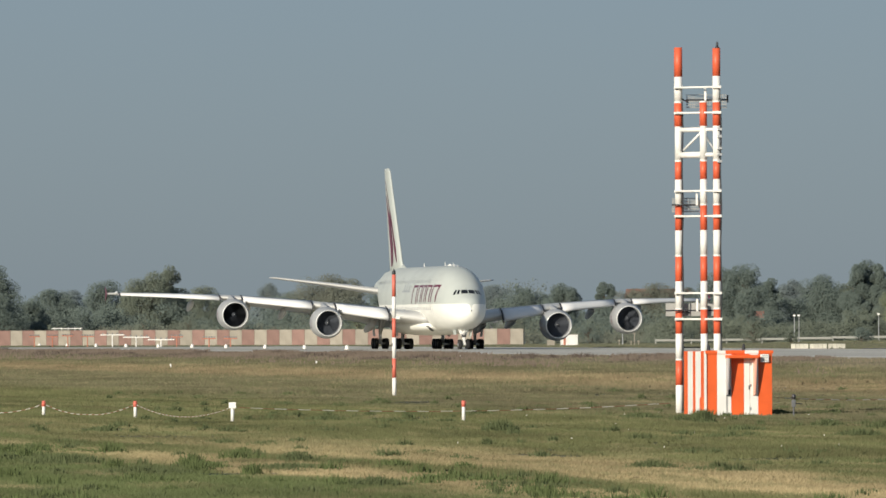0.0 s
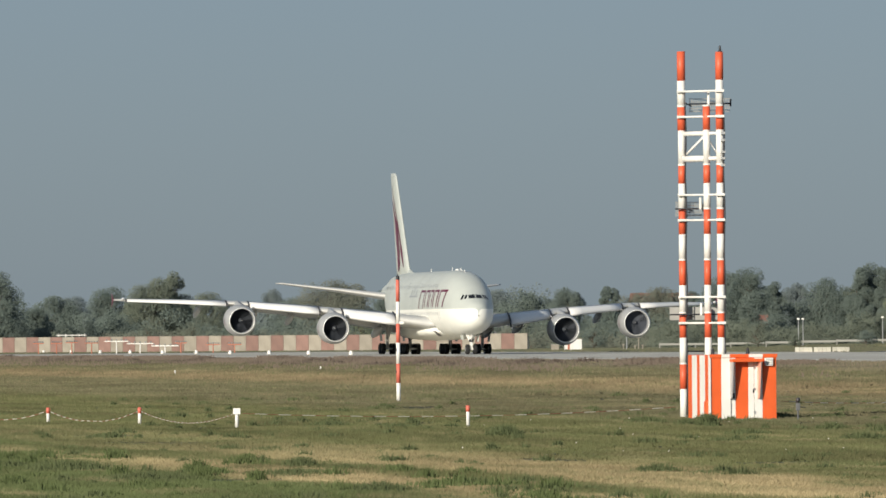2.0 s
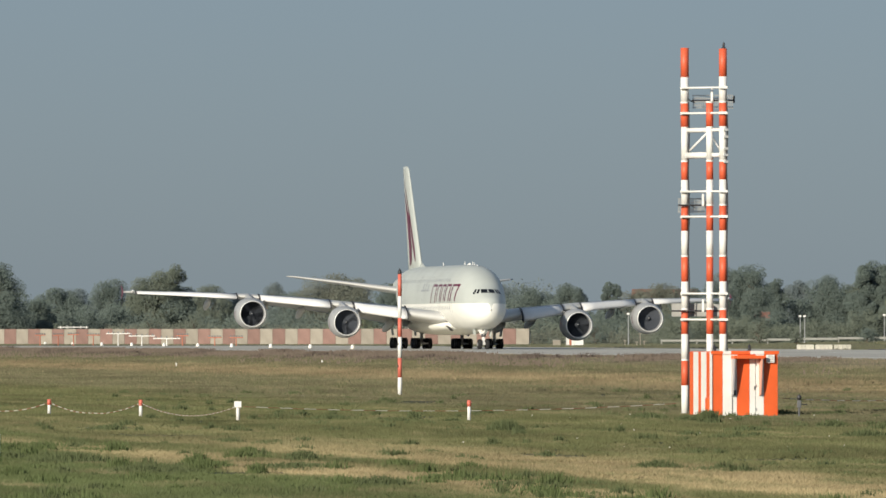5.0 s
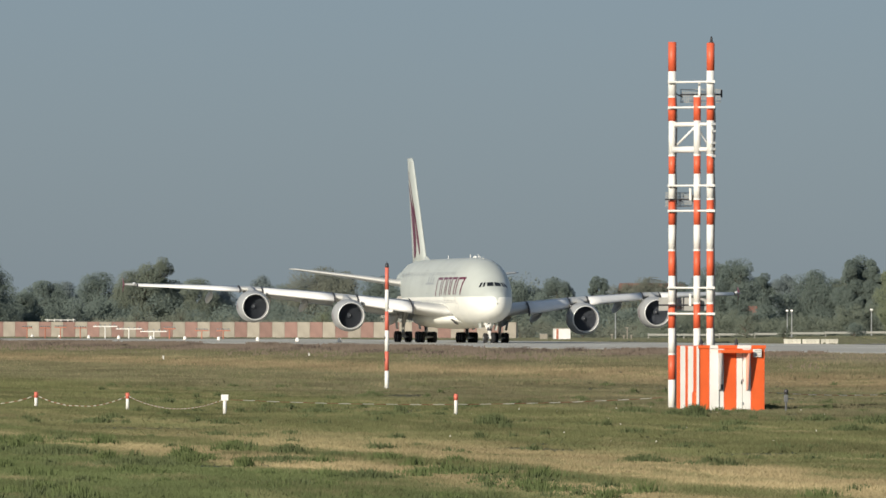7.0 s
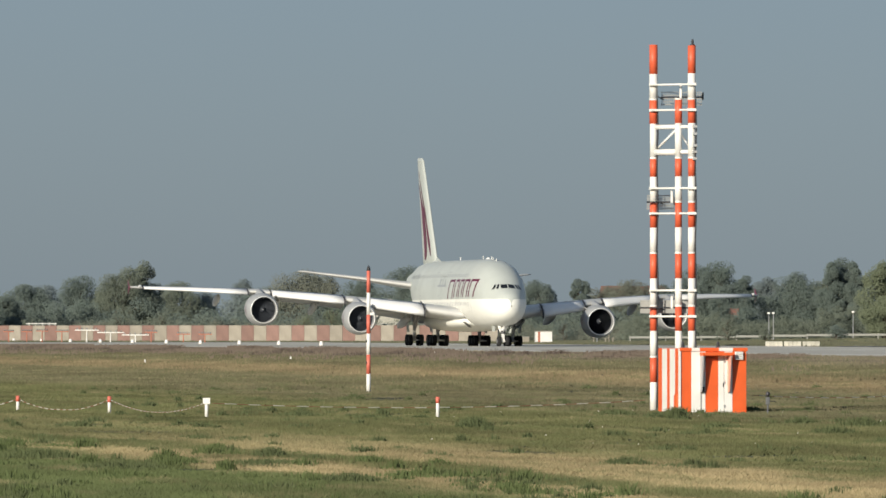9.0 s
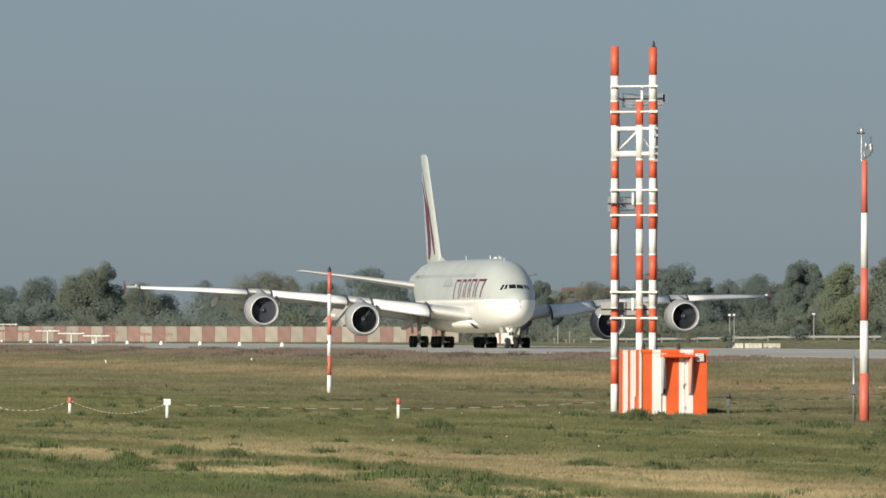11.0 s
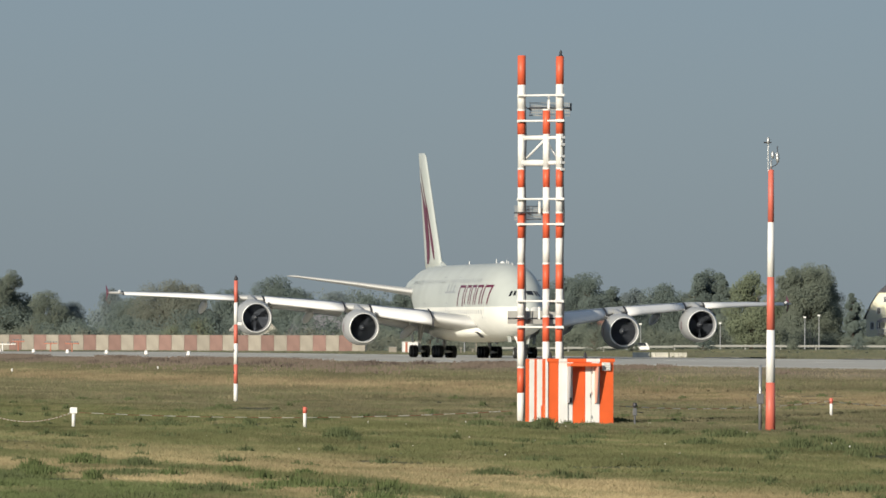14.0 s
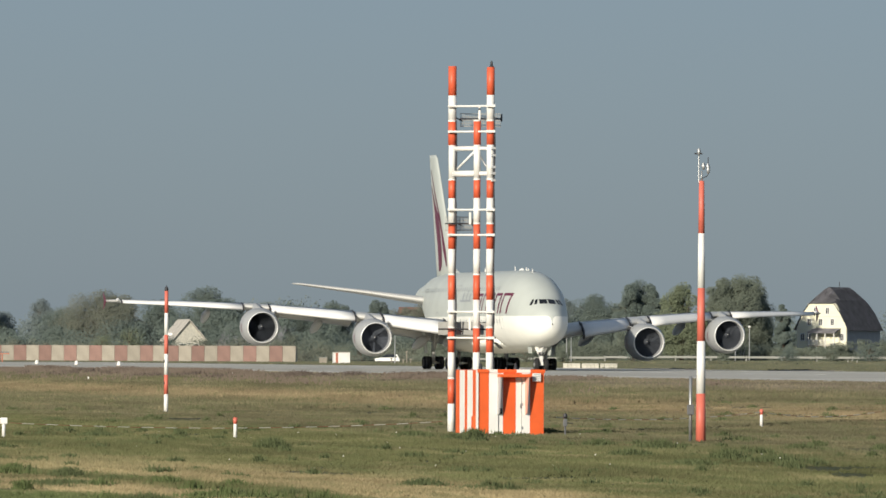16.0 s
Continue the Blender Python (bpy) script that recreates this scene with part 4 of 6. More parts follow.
    part("obstruction_lamp", lathe(bmesh.new(), [(12.8, 0.085), (12.85, 0.085), (12.87, 0.045), (12.98, 0.05), (13.06, 0.015)], axis="Z", seg=14), DARK_STEEL, tower, "small dark obstruction lamp", True).matrix_basis = pose(rx + 0.03, ry, 0)
    # feeder cables down the poles
    for x, y in ((lx + 0.15, ly - 0.12), (rx + 0.15, ry - 0.12)):
        rings = []
        for z in np.linspace(-1.0, 10.8, 24):
            xc = x + 0.02 * math.sin(z * 2.1)
            rings.append([Vector((xc + 0.026 * math.cos(k * math.pi / 3), y + 0.026 * math.sin(k * math.pi / 3), z)) for k in range(6)])
        bm = loft(bmesh.new(), rings)
        part("feeder_cable", bm, DARK_STEEL, tower)


def build_hut():
    """Equipment hut with red-orange and white vertical stripes and a hooded door."""
    W, D, H, TURN = 2.575, 3.1, 2.49, 14.0
    cx, cy = bearing(435.4, 310.0), 310.0
    hut = thing("equipment_hut", pose(cx, cy, ground_z(cx, cy) - 0.06, 0, 0, TURN), "small equipment hut striped red-orange and white with hooded door", "hut")
    part("core", box(0.07, W - 0.07, 0.09, D - 0.06, 0.0, H - 0.07), DARK_STEEL, hut)
    part("plinth", box(-0.02, W + 0.02, -0.02, D + 0.02, 0.0, 0.05, 0.01), CONCRETE, hut, "concrete plinth")
    part("roof", box(0.01, W - 0.01, 0.01, D - 0.01, H - 0.03, H + 0.005, 0.008), TOWER_RED, hut, "flat red roof slab")
    Z0, Z1 = 0.05, H - 0.01
    cuts = ((0.0, 0.165, ORANGE), (0.165, 0.31, WHITE_PAINT), (0.31, 0.385, WHITE_PAINT), (0.385, 0.577, ORANGE), (0.577, 0.665, WHITE_PAINT), (0.665, 0.79, WHITE_PAINT), (0.79, 1.0, ORANGE))
    for i, (a, c, m) in enumerate(cuts):
        door = 0.30 < a < 0.66
        part("door_panel" if door else "wall_panel", box(W * a + 0.004, W * c - 0.004, 0.035 if door else 0.0, 0.08, Z0, Z1 - (0.22 if door else 0), 0.008), m, hut, "white panel" if m is WHITE_PAINT else "red-orange panel")
    for a, c, m in ((0.31, 0.385, WHITE_PAINT), (0.385, 0.665, ORANGE)):
        part("lintel", box(W * a, W * c, 0.0, 0.08, Z1 - 0.21, Z1, 0.006), m, hut)
    for a, c, m in ((0.0, 0.10, WHITE_PAINT), (0.10, 0.245, ORANGE), (0.245, 0.485, WHITE_PAINT), (0.485, 0.605, ORANGE), (0.605, 0.83, WHITE_PAINT), (0.83, 1.0, ORANGE)):
        part("wall_panel", box(0.0, 0.06, D * a + 0.004, D * c - 0.004, Z0, Z1, 0.008), m, hut, "white panel" if m is WHITE_PAINT else "red-orange panel")
        part("wall_panel", box(W - 0.06, W, D * a + 0.004, D * c - 0.004, Z0, Z1, 0.008), m, hut)
    part("wall_panel", box(0.06, W - 0.06, D - 0.05, D, Z0, Z1, 0.008), ORANGE, hut)
    # roof edge, alternating
    for a, c, m in ((0.0, 0.165, ORANGE), (0.165, 0.29, WHITE_PAINT), (0.29, 0.58, ORANGE), (0.58, 0.79, WHITE_PAINT), (0.79, 1.0, ORANGE)):
        part("roof_edge", box(W * a - (0.035 if a == 0 else 0), W * c + (0.035 if c == 1 else 0), -0.05, -0.03, H - 0.10, H + 0.025, 0.004), m, hut)
    # hood over the door, with tapering cheeks
    part("hood", box(W * 0.29, W * 0.755, -0.42, 0.0, H - 0.27, H - 0.15, 0.012), ORANGE, hut, "red-orange door hood")
    for a, mt in ((0.295, CHEEK_GREY), (0.712, PALE_RED)):
        bm = bmesh.new()
        x0, x1 = W * a, W * a + 0.05
        prof = ((0.0, H - 0.27), (-0.40, H - 0.27), (-0.22, 1.1), (-0.16, 0.86), (0.0, 0.82))
        lo = [bm.verts.new((x0, y, z)) for y, z in prof]
        hi = [bm.verts.new((x1, y, z)) for y, z in prof]
        bm.faces.new(lo[::-1])
        bm.faces.new(hi)
        for i in range(5):
            j = (i + 1) % 5
            bm.faces.new((lo[i], lo[j], hi[j], hi[i]))
        part("hood_cheek", bm, mt, hut)
    part("door_handle", box(W * 0.645, W * 0.66, -0.01, 0.035, 1.05, 1.2, 0.004), DARK_STEEL, hut, "dark door handle")
    for z in (0.32, 1.2, 2.0):
        part("hinge", box(W * 0.655, W * 0.685, -0.012, 0.035, z - 0.05, z + 0.05, 0.006), GALV, hut)
    part("door_gap", box(W * 0.663, W * 0.667, 0.02, 0.036, Z0, Z1 - 0.22), DARK_STEEL, hut)
    part("door_gap", box(W * 0.307, W * 0.312, 0.0, 0.036, Z0, 0.8), DARK_STEEL, hut)
    part("lock_box", box(W * 0.325, W * 0.365, -0.05, 0.035, 0.85, 1.05, 0.01), DARK_STEEL, hut)
    part("door_sill_gap", box(W * 0.30, W * 0.675, -0.03, 0.03, Z0, Z0 + 0.03), DARK_STEEL, hut)
    part("corner_trim", box(-0.03, 0.01, -0.03, 0.01, Z0, Z1, 0.006), WHITE_PAINT, hut)
    part("corner_joint", box(0.02, 0.05, -0.012, 0.0, Z0, Z1), CHAIN_RED, hut)
    part("cable_duct", box(-0.07, 0.0, D * 0.10, D * 0.22, 0.05, 0.75, 0.01), ORANGE, hut, "orange cable duct")
    part("threshold", box(W * 0.32, W * 0.66, -0.12, 0.02, 0.05, 0.09, 0.008), CONCRETE, hut)
    part("vent_box", box(W * 0.82, W * 0.94, -0.12, 0.0, H - 0.42, H - 0.12, 0.015), WHITE_PAINT, hut, "white louvred vent box")
    for k in range(4):
        part("louvre", box(W * 0.83, W * 0.93, -0.128, -0.118, H - 0.38 + k * 0.065, H - 0.355 + k * 0.065), GREY_PANEL, hut)
    for x, y in ((0.35, 0.9), (1.75, 1.0)):
        lamp = part("obstruction_lamp", lathe(bmesh.new(), [(0.0, 0.07), (0.09, 0.07), (0.1, 0.055), (0.2, 0.05), (0.25, 0.01)], axis="Z", seg=14), DARK_STEEL, hut, "dark red obstruction lamp", True)
        lamp.matrix_basis = pose(x, y, H + 0.02)


def banded_pole(name, m, label, heights, r0, r1, first_red, category):
    """A round pole in alternating red and white bands, tapering upwards."""
    ob = thing(name, m, label, category)
    top = heights[-1]
    for k, (a, c) in enumerate(zip(heights, heights[1:])):
        ra, rc = r0 + (r1 - r0) * a / top, r0 + (r1 - r0) * c / top
        red = (k % 2 == 0) == first_red
        part("pole_band", tube((0, 0, a), (0, 0, c), ra, rc, 18), RED_PAINT if red else WHITE_PAINT, ob, "red band" if red else "white band", True)
    return ob


def build_poles():
    p = banded_pole("marker_pole", stand(-116.5, 414), "slim red and white banded marker pole in the grass", (0, 0.98, 1.95, 3.0, 3.95, 5.05, 6.15), 0.105, 0.095, False, "pole")
    part("top_lamp", lathe(bmesh.new(), [(6.15, 0.08), (6.22, 0.10), (6.32, 0.08), (6.38, 0.03), (6.44, 0.012)], axis="Z", seg=12), DARK_STEEL, p, "small dark top lamp", True)
    part("junction_box", box(0.08, 0.3, -0.1, 0.1, 3.92, 4.06, 0.015), WHITE_PAINT, p, "small white junction box")
    part("step_clip", box(-0.13, -0.08, -0.12, -0.02, 1.5, 1.6, 0.005), DARK_STEEL, p)
    part("step_clip", box(-0.13, -0.08, -0.12, -0.02, 2.6, 2.7, 0.005), DARK_STEEL, p)
    w = banded_pole("anemometer_mast", stand(830.3, 288, sink=0.12), "tapered red and white wind-sensor mast with cup anemometer", (0, 1.83, 3.66, 5.51, 7.42, 9.25), 0.175, 0.095, True, "weather mast")
    part("sensor_rod", tube((0.0, 0, 9.2), (0.0, 0, 9.6), 0.035, 0.03, 10), GALV, w, "", True)
    part("vane_stem", tube((-0.10, 0, 9.2), (-0.10, 0, 10.2), 0.022, None, 8), GALV, w)
    part("vane_bar", tube((-0.26, 0, 10.2), (0.02, 0.0, 10.2), 0.025, None, 8), DARK_STEEL, w)
    part("stem_base", tube((-0.10, 0, 9.2), (0.0, 0, 9.12), 0.03, None, 8), GALV, w)
    part("cup_arm", tube((0.0, 0, 9.32), (0.22, 0, 9.45), 0.016, None, 8), DARK_STEEL, w)
    for x, z in ((-0.1, 10.25), (0.06, 9.75), (0.22, 9.72), (0.23, 9.62)):
        part("cup", lathe(bmesh.new(), [(-0.12, 0.02), (-0.08, 0.05), (0.06, 0.07), (0.14, 0.03)], axis="Z", seg=12), GALV, w, "", True).matrix_basis = pose(x, 0, z)
    part("cup_stem", tube((0.22, 0, 9.45), (0.22, 0, 10.08), 0.016, None, 8), DARK_STEEL, w)
    c = thing("cable_post", stand(812, 288.4), "grey steel cable post with small connection box", "post")
    part("post", tube((0, 0, 0), (0, 0, 2.35), 0.06, 0.05, 12), GALV, c, "", True)
    part("connection_box", box(-0.12, 0.12, -0.14, 0.0, 1.0, 1.35, 0.02), MONITOR_GREY, c, "dark grey connection box")


STUBS = ((-737, 318, 0.62, False), (-575, 311, 0.66, False), (-403, 298, 0.70, True), (6, 294, 0.78, False), (938, 333, 0.78, False), (-900, 322, 0.62, False))


def build_stubs():
    tops = []
    for b_, y, h_, plate in STUBS:
        s = thing("marker_post", stand(b_, y), "short white marker post with red cap" if not plate else "short white marker post with small white board", "post", "low posts of the chain barrier")
        part("post", tube((0, 0, 0), (0, 0, h_), 0.065, 0.06, 12), WHITE_PAINT, s, "", True)
        if plate:
            part("board", box(-0.13, 0.13, -0.09, -0.05, h_ - 0.16, h_ + 0.06, 0.012), WHITE_PAINT, s, "white board")
        else:
            part("cap", tube((0, 0, h_ - 0.20), (0, 0, h_ + 0.02), 0.074, 0.068, 12), RED_PAINT, s, "red cap", True)
            part("hook", tube((-0.09, 0, h_ - 0.06), (0.09, 0, h_ - 0.06), 0.012, None, 8), RED_PAINT, s)
        tops.append(s.matrix_basis.translation + Vector((0, 0, h_ - 0.1)))
    p = thing("near_post", stand(-829, 206), "plain white wooden post in the grass", "post")
    part("post", tube((0, 0, 0), (0, 0, 0.66), 0.07, 0.065, 12), WHITE_PAINT, p, "", True)
    # the chain hangs from post to post and on to the tower
    x, y = bearing(372, 317), 317
    end = Vector((x, y, ground_z(x, y) + 0.45))
    x, y = bearing(1150, 340), 340
    far = Vector((x, y, ground_z(x, y) + 0.5))
    for a, c, sag, L in ((tops[5], tops[0], 0.36, 0.26), (tops[0], tops[1], 0.42, 0.26), (tops[1], tops[2], 0.42, 0.26), (tops[2] + Vector((0, 8, -0.1)), end, 0.22, 0.52), (Vector((bearing(560, 322), 322, -0.6)), tops[4], 0.2, 0.5), (tops[4], far, 0.2, 0.5)):
        chain = thing("barrier_chain", Matrix.Identity(4), "sagging red and white plastic barrier chain", "chain", "chain spans")
        n = int((c - a).length / L)
        pts = [a.lerp(c, i / n) - Vector((0, 0, sag * 4 * (i / n) * (1 - i / n))) for i in range(n + 1)]
        for i, (p0, p1) in enumerate(zip(pts, pts[1:])):
            g = max(ground_z(p0.x, p0.y), ground_z(p1.x, p1.y)) + 0.12
            p0.z, p1.z = max(p0.z, g), max(p1.z, g)
            part("link", tube(p0, p1, 0.015 if i % 2 else 0.011, None, 6), CHAIN_WHITE if i % 2 else CHAIN_RED, chain)
    # tiny pegs on the meadow and a small instrument beside the hut
    for b_, y in ((217, 640), (1, 655), (-254, 645), (-512, 660), (1091, 1392), (1107, 1392)):
        g = thing("survey_peg", stand(b_, y), "tiny white peg in the meadow", "peg", "survey pegs")
        part("peg", tube((0, 0, 0), (0, 0, 0.42), 0.06, 0.05, 8), WHITE_PAINT, g)
    t = thing("field_monitor", stand(590, 309), "grey field monitor with dark cap on a thin stake", "instrument")
    part("stake", tube((0, 0, 0), (0, 0, 0.72), 0.04, 0.03, 10), MONITOR_GREY, t)
    part("housing", box(-0.08, 0.08, -0.07, 0.07, 0.36, 0.64, 0.03), MONITOR_GREY, t, "grey housing")
    part("cap", lathe(bmesh.new(), [(0.66, 0.06), (0.74, 0.09), (0.82, 0.07), (0.86, 0.01)], axis="Z", seg=12), DARK_STEEL, t)
    part("side_arm", tube((0.0, 0, 0.5), (0.30, 0.1, 0.48), 0.018, None, 8), DARK_STEEL, t)


# ---- beyond the runway ----
def build_blast_wall():
    wall = thing("blast_wall", pose(0, 0, 0), "long low blast wall in haze-dulled red and white panels", "wall")
    n, x0, y0, x1, y1 = 50, bearing(113, 1400), 1400.0, bearing(-113, 1400) - 89.0, 1486.0
    d = Vector((x1 - x0, y1 - y0, 0)) / n
    turn = math.degrees(math.atan2(d.y, d.x))
    L = d.length
    red = part("panel", box(0.02, L - 0.02, -0.12, 0.12, -0.1, 2.82, 0.03), WALL_RED, wall, "haze-dulled red panel")
    white = part("panel", box(0.02, L - 0.02, -0.12, 0.12, -0.1, 2.82, 0.03), WALL_WHITE, wall, "haze-dulled white panel")
    for i in range(n):
        m = pose(x0 + d.x * i, y0 + d.y * i, 0, 0, 0, turn)
        src = red if i % 2 else white
        if i < 2:
            src.matrix_basis = m
        else:
            o = share("panel", src, m, wall)
            o["label"] = src["label"]
    for i in range(0, n, 2):
        part("buttress", box(0, 0.25, 0.0, 0.9, -0.1, 2.2, 0.02), CONCRETE, wall).matrix_basis = pose(x0 + d.x * i, y0 + d.y * i, 0, 0, 0, turn) @ pose(0.5, -0.9, 0)


def build_airfield_bits():
    # approach light bars before the wall
    O = (FADED_ORANGE, "orange")
    for b_, y, w, h_, m, n in ((-573, 1365, 4.4, 1.75, WHITE_PAINT, "white"), (-529, 1350, 4.4, 1.35, WHITE_PAINT, "white"), (-615, 1375, 4.0, 2.15, WHITE_PAINT, "white"), (-753, 1400, 1.8, 1.9, *O), (-721, 1398, 1.8, 1.9, *O),
                               (-694, 1395, 2.0, 2.0, *O), (-659, 1390, 2.2, 1.9, *O), (-501, 1345, 2.0, 1.8, *O), (-444, 1340, 2.2, 1.5, *O), (-406, 1335, 2.2, 1.5, *O)):
        o = thing("approach_light_bar", stand(b_, y), f"{n} approach light bar on a low stand", "approach light", "approach light bars")
        part("bar", box(-w / 2, w / 2, -0.08, 0.08, h_ - 0.16, h_, 0.02), m, o)
        part("stand", tube((0, 0, 0), (0, 0, h_ - 0.1), 0.10, 0.08, 10), m, o)
        for i in range(5):
            x = -w / 2 + w * (i + 0.5) / 5
            part("lamp", tube((x, 0, h_), (x, -0.1, h_ + 0.22), 0.10, 0.13, 10), GALV, o, "round lamp head")
    o = thing("light_gantry", stand(-695, 1476, sink=0.0), "pale lamp bar above the wall", "approach light")
    part("bar", box(-2.7, 2.7, -0.06, 0.06, 3.13, 3.26, 0.02), WHITE_PAINT, o)
    for x in (-2.2, -1.0, 0.2, 1.4, 2.4):
        part("leg", tube((x, 0, 0), (x, 0, 3.42), 0.06, 0.05, 8), WHITE_PAINT, o)
    # white edge markers along the pavement's end
    for i, b_ in enumerate((-790, -744, -695, -644, -591, -534, -474, -414, -345, -275, -200)):
        y = 1500 - 41.0 * i - 0.4 * i * i
        m = thing("edge_marker", pose(bearing(b_, y), y, 0.0), "small white runway edge marker", "marker", "runway edge markers")
        part("body", lathe(bmesh.new(), [(0.0, 0.26), (0.08, 0.27), (0.40, 0.22), (0.53, 0.16), (0.56, 0.02)], axis="Z", seg=10), WHITE_PAINT, m)
        part("base", tube((0, 0, 0), (0, 0, 0.06), 0.34, None, 10), CONCRETE, m)
    # small kiosk and box
    k = thing("kiosk", stand(193, 1290, 8), "small white kiosk with a faded red stripe", "kiosk")
    part("body", box(-1.25, 1.25, -0.9, 0.9, 0, 1.85, 0.04), WHITE_PAINT, k)
    part("stripe", box(-1.0, -0.65, -0.93, -0.9, 0.0, 1.8, 0.0), FADED_ORANGE, k, "faded red stripe")
    part("roof", box(-1.35, 1.35, -1.0, 1.0, 1.85, 1.95, 0.03), WALL_WHITE, k)
    k = thing("switch_cabinet", stand(161, 1285), "small pale switch cabinet", "cabinet")
    part("body", box(-0.6, 0.6, -0.4, 0.4, 0, 1.0, 0.04), WALL_WHITE, k)
    part("lid", box(-0.65, 0.65, -0.45, 0.45, 1.0, 1.06, 0.02), GREY_PANEL, k)
    # row of white concrete barriers
    for i in range(12):
        b_ = 586 + i * 7.6 + (2.5 if i > 3 else 0) + (2.5 if i > 7 else 0)
        m = thing("concrete_barrier", pose(bearing(b_, 1003) + 0.25, 1003, 0.0), "low white concrete barrier block", "barrier", "row of barrier blocks")
        part("block", box(-0.25, 0.25, -0.25, 0.25, 0, 0.60, 0.05), PALE_BLOCK, m)
        part("foot", box(-0.26, 0.26, -0.32, 0.32, 0, 0.12, 0.02), CONCRETE, m)
    # pale guard rail along the perimeter road
    rail = thing("guard_rail", pose(0, 0, 0), "long pale guard rail on short posts", "guard rail")
    x = bearing(345, 1400)
    while x < bearing(1290, 1400):
        part("rail_beam", box(x, x + 5.96, 1399.9, 1400.1, 0.57 + bank(x + 3, 1400), 0.94 + bank(x + 3, 1400), 0.05), RAIL_GREY, rail)
        part("post", box(x + 0.05, x + 0.25, 1400.1, 1400.3, -0.1, 1.0 + bank(x + 3, 1400), 0.02), RAIL_GREY, rail)
        x += 6.0
    # lamp posts and thin masts
    for b_, y, h_ in ((288, 1300, 5.0), (592, 1420, 4.6), (600, 1420, 4.6), (891, 1404, 5.6), (916, 1404, 5.9), (741, 1425, 4.6)):
        o = thing("lamp_post", stand(b_, y), "thin grey lamp post with small head", "lamp post", "thin lamp posts")
        part("post", tube((0, 0, 0), (0, 0, h_), 0.10, 0.065, 10), GALV, o)
        part("head", box(-0.25, 0.20, -0.15, 0.15, h_, h_ + 0.3, 0.06), WHITE_PAINT, o, "pale lamp head")
    for b_, h_ in ((309, 1.9), (303, 0.6), (316, 0.7), (282, 0.8)):
        o = thing("low_stand", stand(b_, 1296), "low pale light stand beyond the runway", "marker light", "low light stands")
        part("stem", tube((0, 0, 0), (0, 0, h_), 0.09, None, 8), WALL_WHITE, o)
        part("head", box(-0.18, 0.18, -0.15, 0.15, h_, h_ + 0.2, 0.05), WALL_WHITE, o)
        part("foot", box(-0.3, 0.3, -0.25, 0.25, 0.0, 0.1, 0.02), CONCRETE, o)
    # dark low grating beyond the runway
    for b_, y in ((768, 968), (1015, 904)):
        o = thing("drain_cover", pose(bearing(b_, y), y, 0, 0, 0, math.degrees(PSI)), "long dark drain cover along the runway edge", "drain cover", "drain covers")
        part("grate", box(-1.0, 1.0, -12, 12, -0.03, 0.07, 0.02), DARK_STEEL, o)
        part("kerb", box(1.0, 1.3, -12, 12, -0.03, 0.09, 0.02), CONCRETE, o)


CAR_Y, CAR_SPEED, CAR_START = 1388.0, 15.14, 268.3


def build_road():
    rings = []
    for x in [18, 30] + list(range(40, 77, 3)) + [200, 900]:
        z = bank(x, CAR_Y) - 0.005
        rings.append([Vector((x, CAR_Y + dy, z + dz)) for dy, dz in ((-3, -0.3), (-3, 0), (3, 0), (3, -0.3))])
    ob = part("perimeter_road", loft(bmesh.new(), rings), ASPHALT)
    tagged(ob, "narrow grey perimeter road beyond the runway", "road", kind="structure")


def build_car():
    """White hatchback, nose towards -X."""
    car = thing("car", pose(CAR_START, CAR_Y, 0), "small white hatchback with dark roof driving along the perimeter road", "car")
    side = ((-2.05, 0.35), (-2.08, 0.62), (-1.95, 0.80), (-1.05, 0.94), (1.80, 0.98), (2.03, 0.85), (2.05, 0.35))
    cabin = ((-1.02, 0.95), (-0.45, 1.40), (0.1, 1.46), (1.3, 1.43), (1.78, 0.98))
    for name, ring, mt, lab in (("body", side, WHITE_PAINT, "white car body"), ("cabin_glass", cabin, PANE, "dark glazed cabin")):
        rings = []
        for y, k in ((-0.84, 0.97), (-0.80, 1.0), (0.80, 1.0), (0.84, 0.97)):
            rings.append([Vector((x * k, y * (0.84 if z > 1.1 else 1.0 if mt is WHITE_PAINT else 0.97), 0.35 + (z - 0.35) * k)) for x, z in ring])
        part(name, loft(bmesh.new(), rings), mt, car, lab)
    part("roof", box(-0.42, 1.28, -0.66, 0.66, 1.44, 1.49, 0.02), DARK_STEEL, car, "thin dark roof")
    for sy in (-1, 1):
        part("rear_pillar", tube((1.78, sy * 0.78, 0.95), (1.46, sy * 0.68, 1.46), 0.17, 0.12, 8), WHITE_PAINT, car)
        part("door_pillar", tube((0.25, sy * 0.80, 0.97), (0.20, sy * 0.69, 1.45), 0.035, None, 8), DARK_STEEL, car)
    for sy in (-0.6, 0.6):
        part("headlight", box(-2.1, -2.0, sy - 0.16, sy + 0.16, 0.62, 0.76, 0.02), LIP_METAL, car)
    bm, rim = wheel_meshes(0.31, 0.2)
    tyre = part("wheel", bm, TYRE, car, "black car wheel", True)
    rim_ob = part("rim", rim, HUB, tyre, "grey rim")
    spots = ((-1.28, -0.74), (-1.28, 0.74), (1.25, -0.74), (1.25, 0.74))
    wheels = [tyre]
    for x, y in spots[1:]:
        w = share("wheel", tyre, Matrix.Identity(4), car)
        share("rim", rim_ob, Matrix.Identity(4), w)
        w["label"] = "black car wheel"
        wheels.append(w)
    for w, (x, y) in zip(wheels, spots):
        CAR_WHEELS.append((w, x, y))
    return car


CAR_WHEELS = []


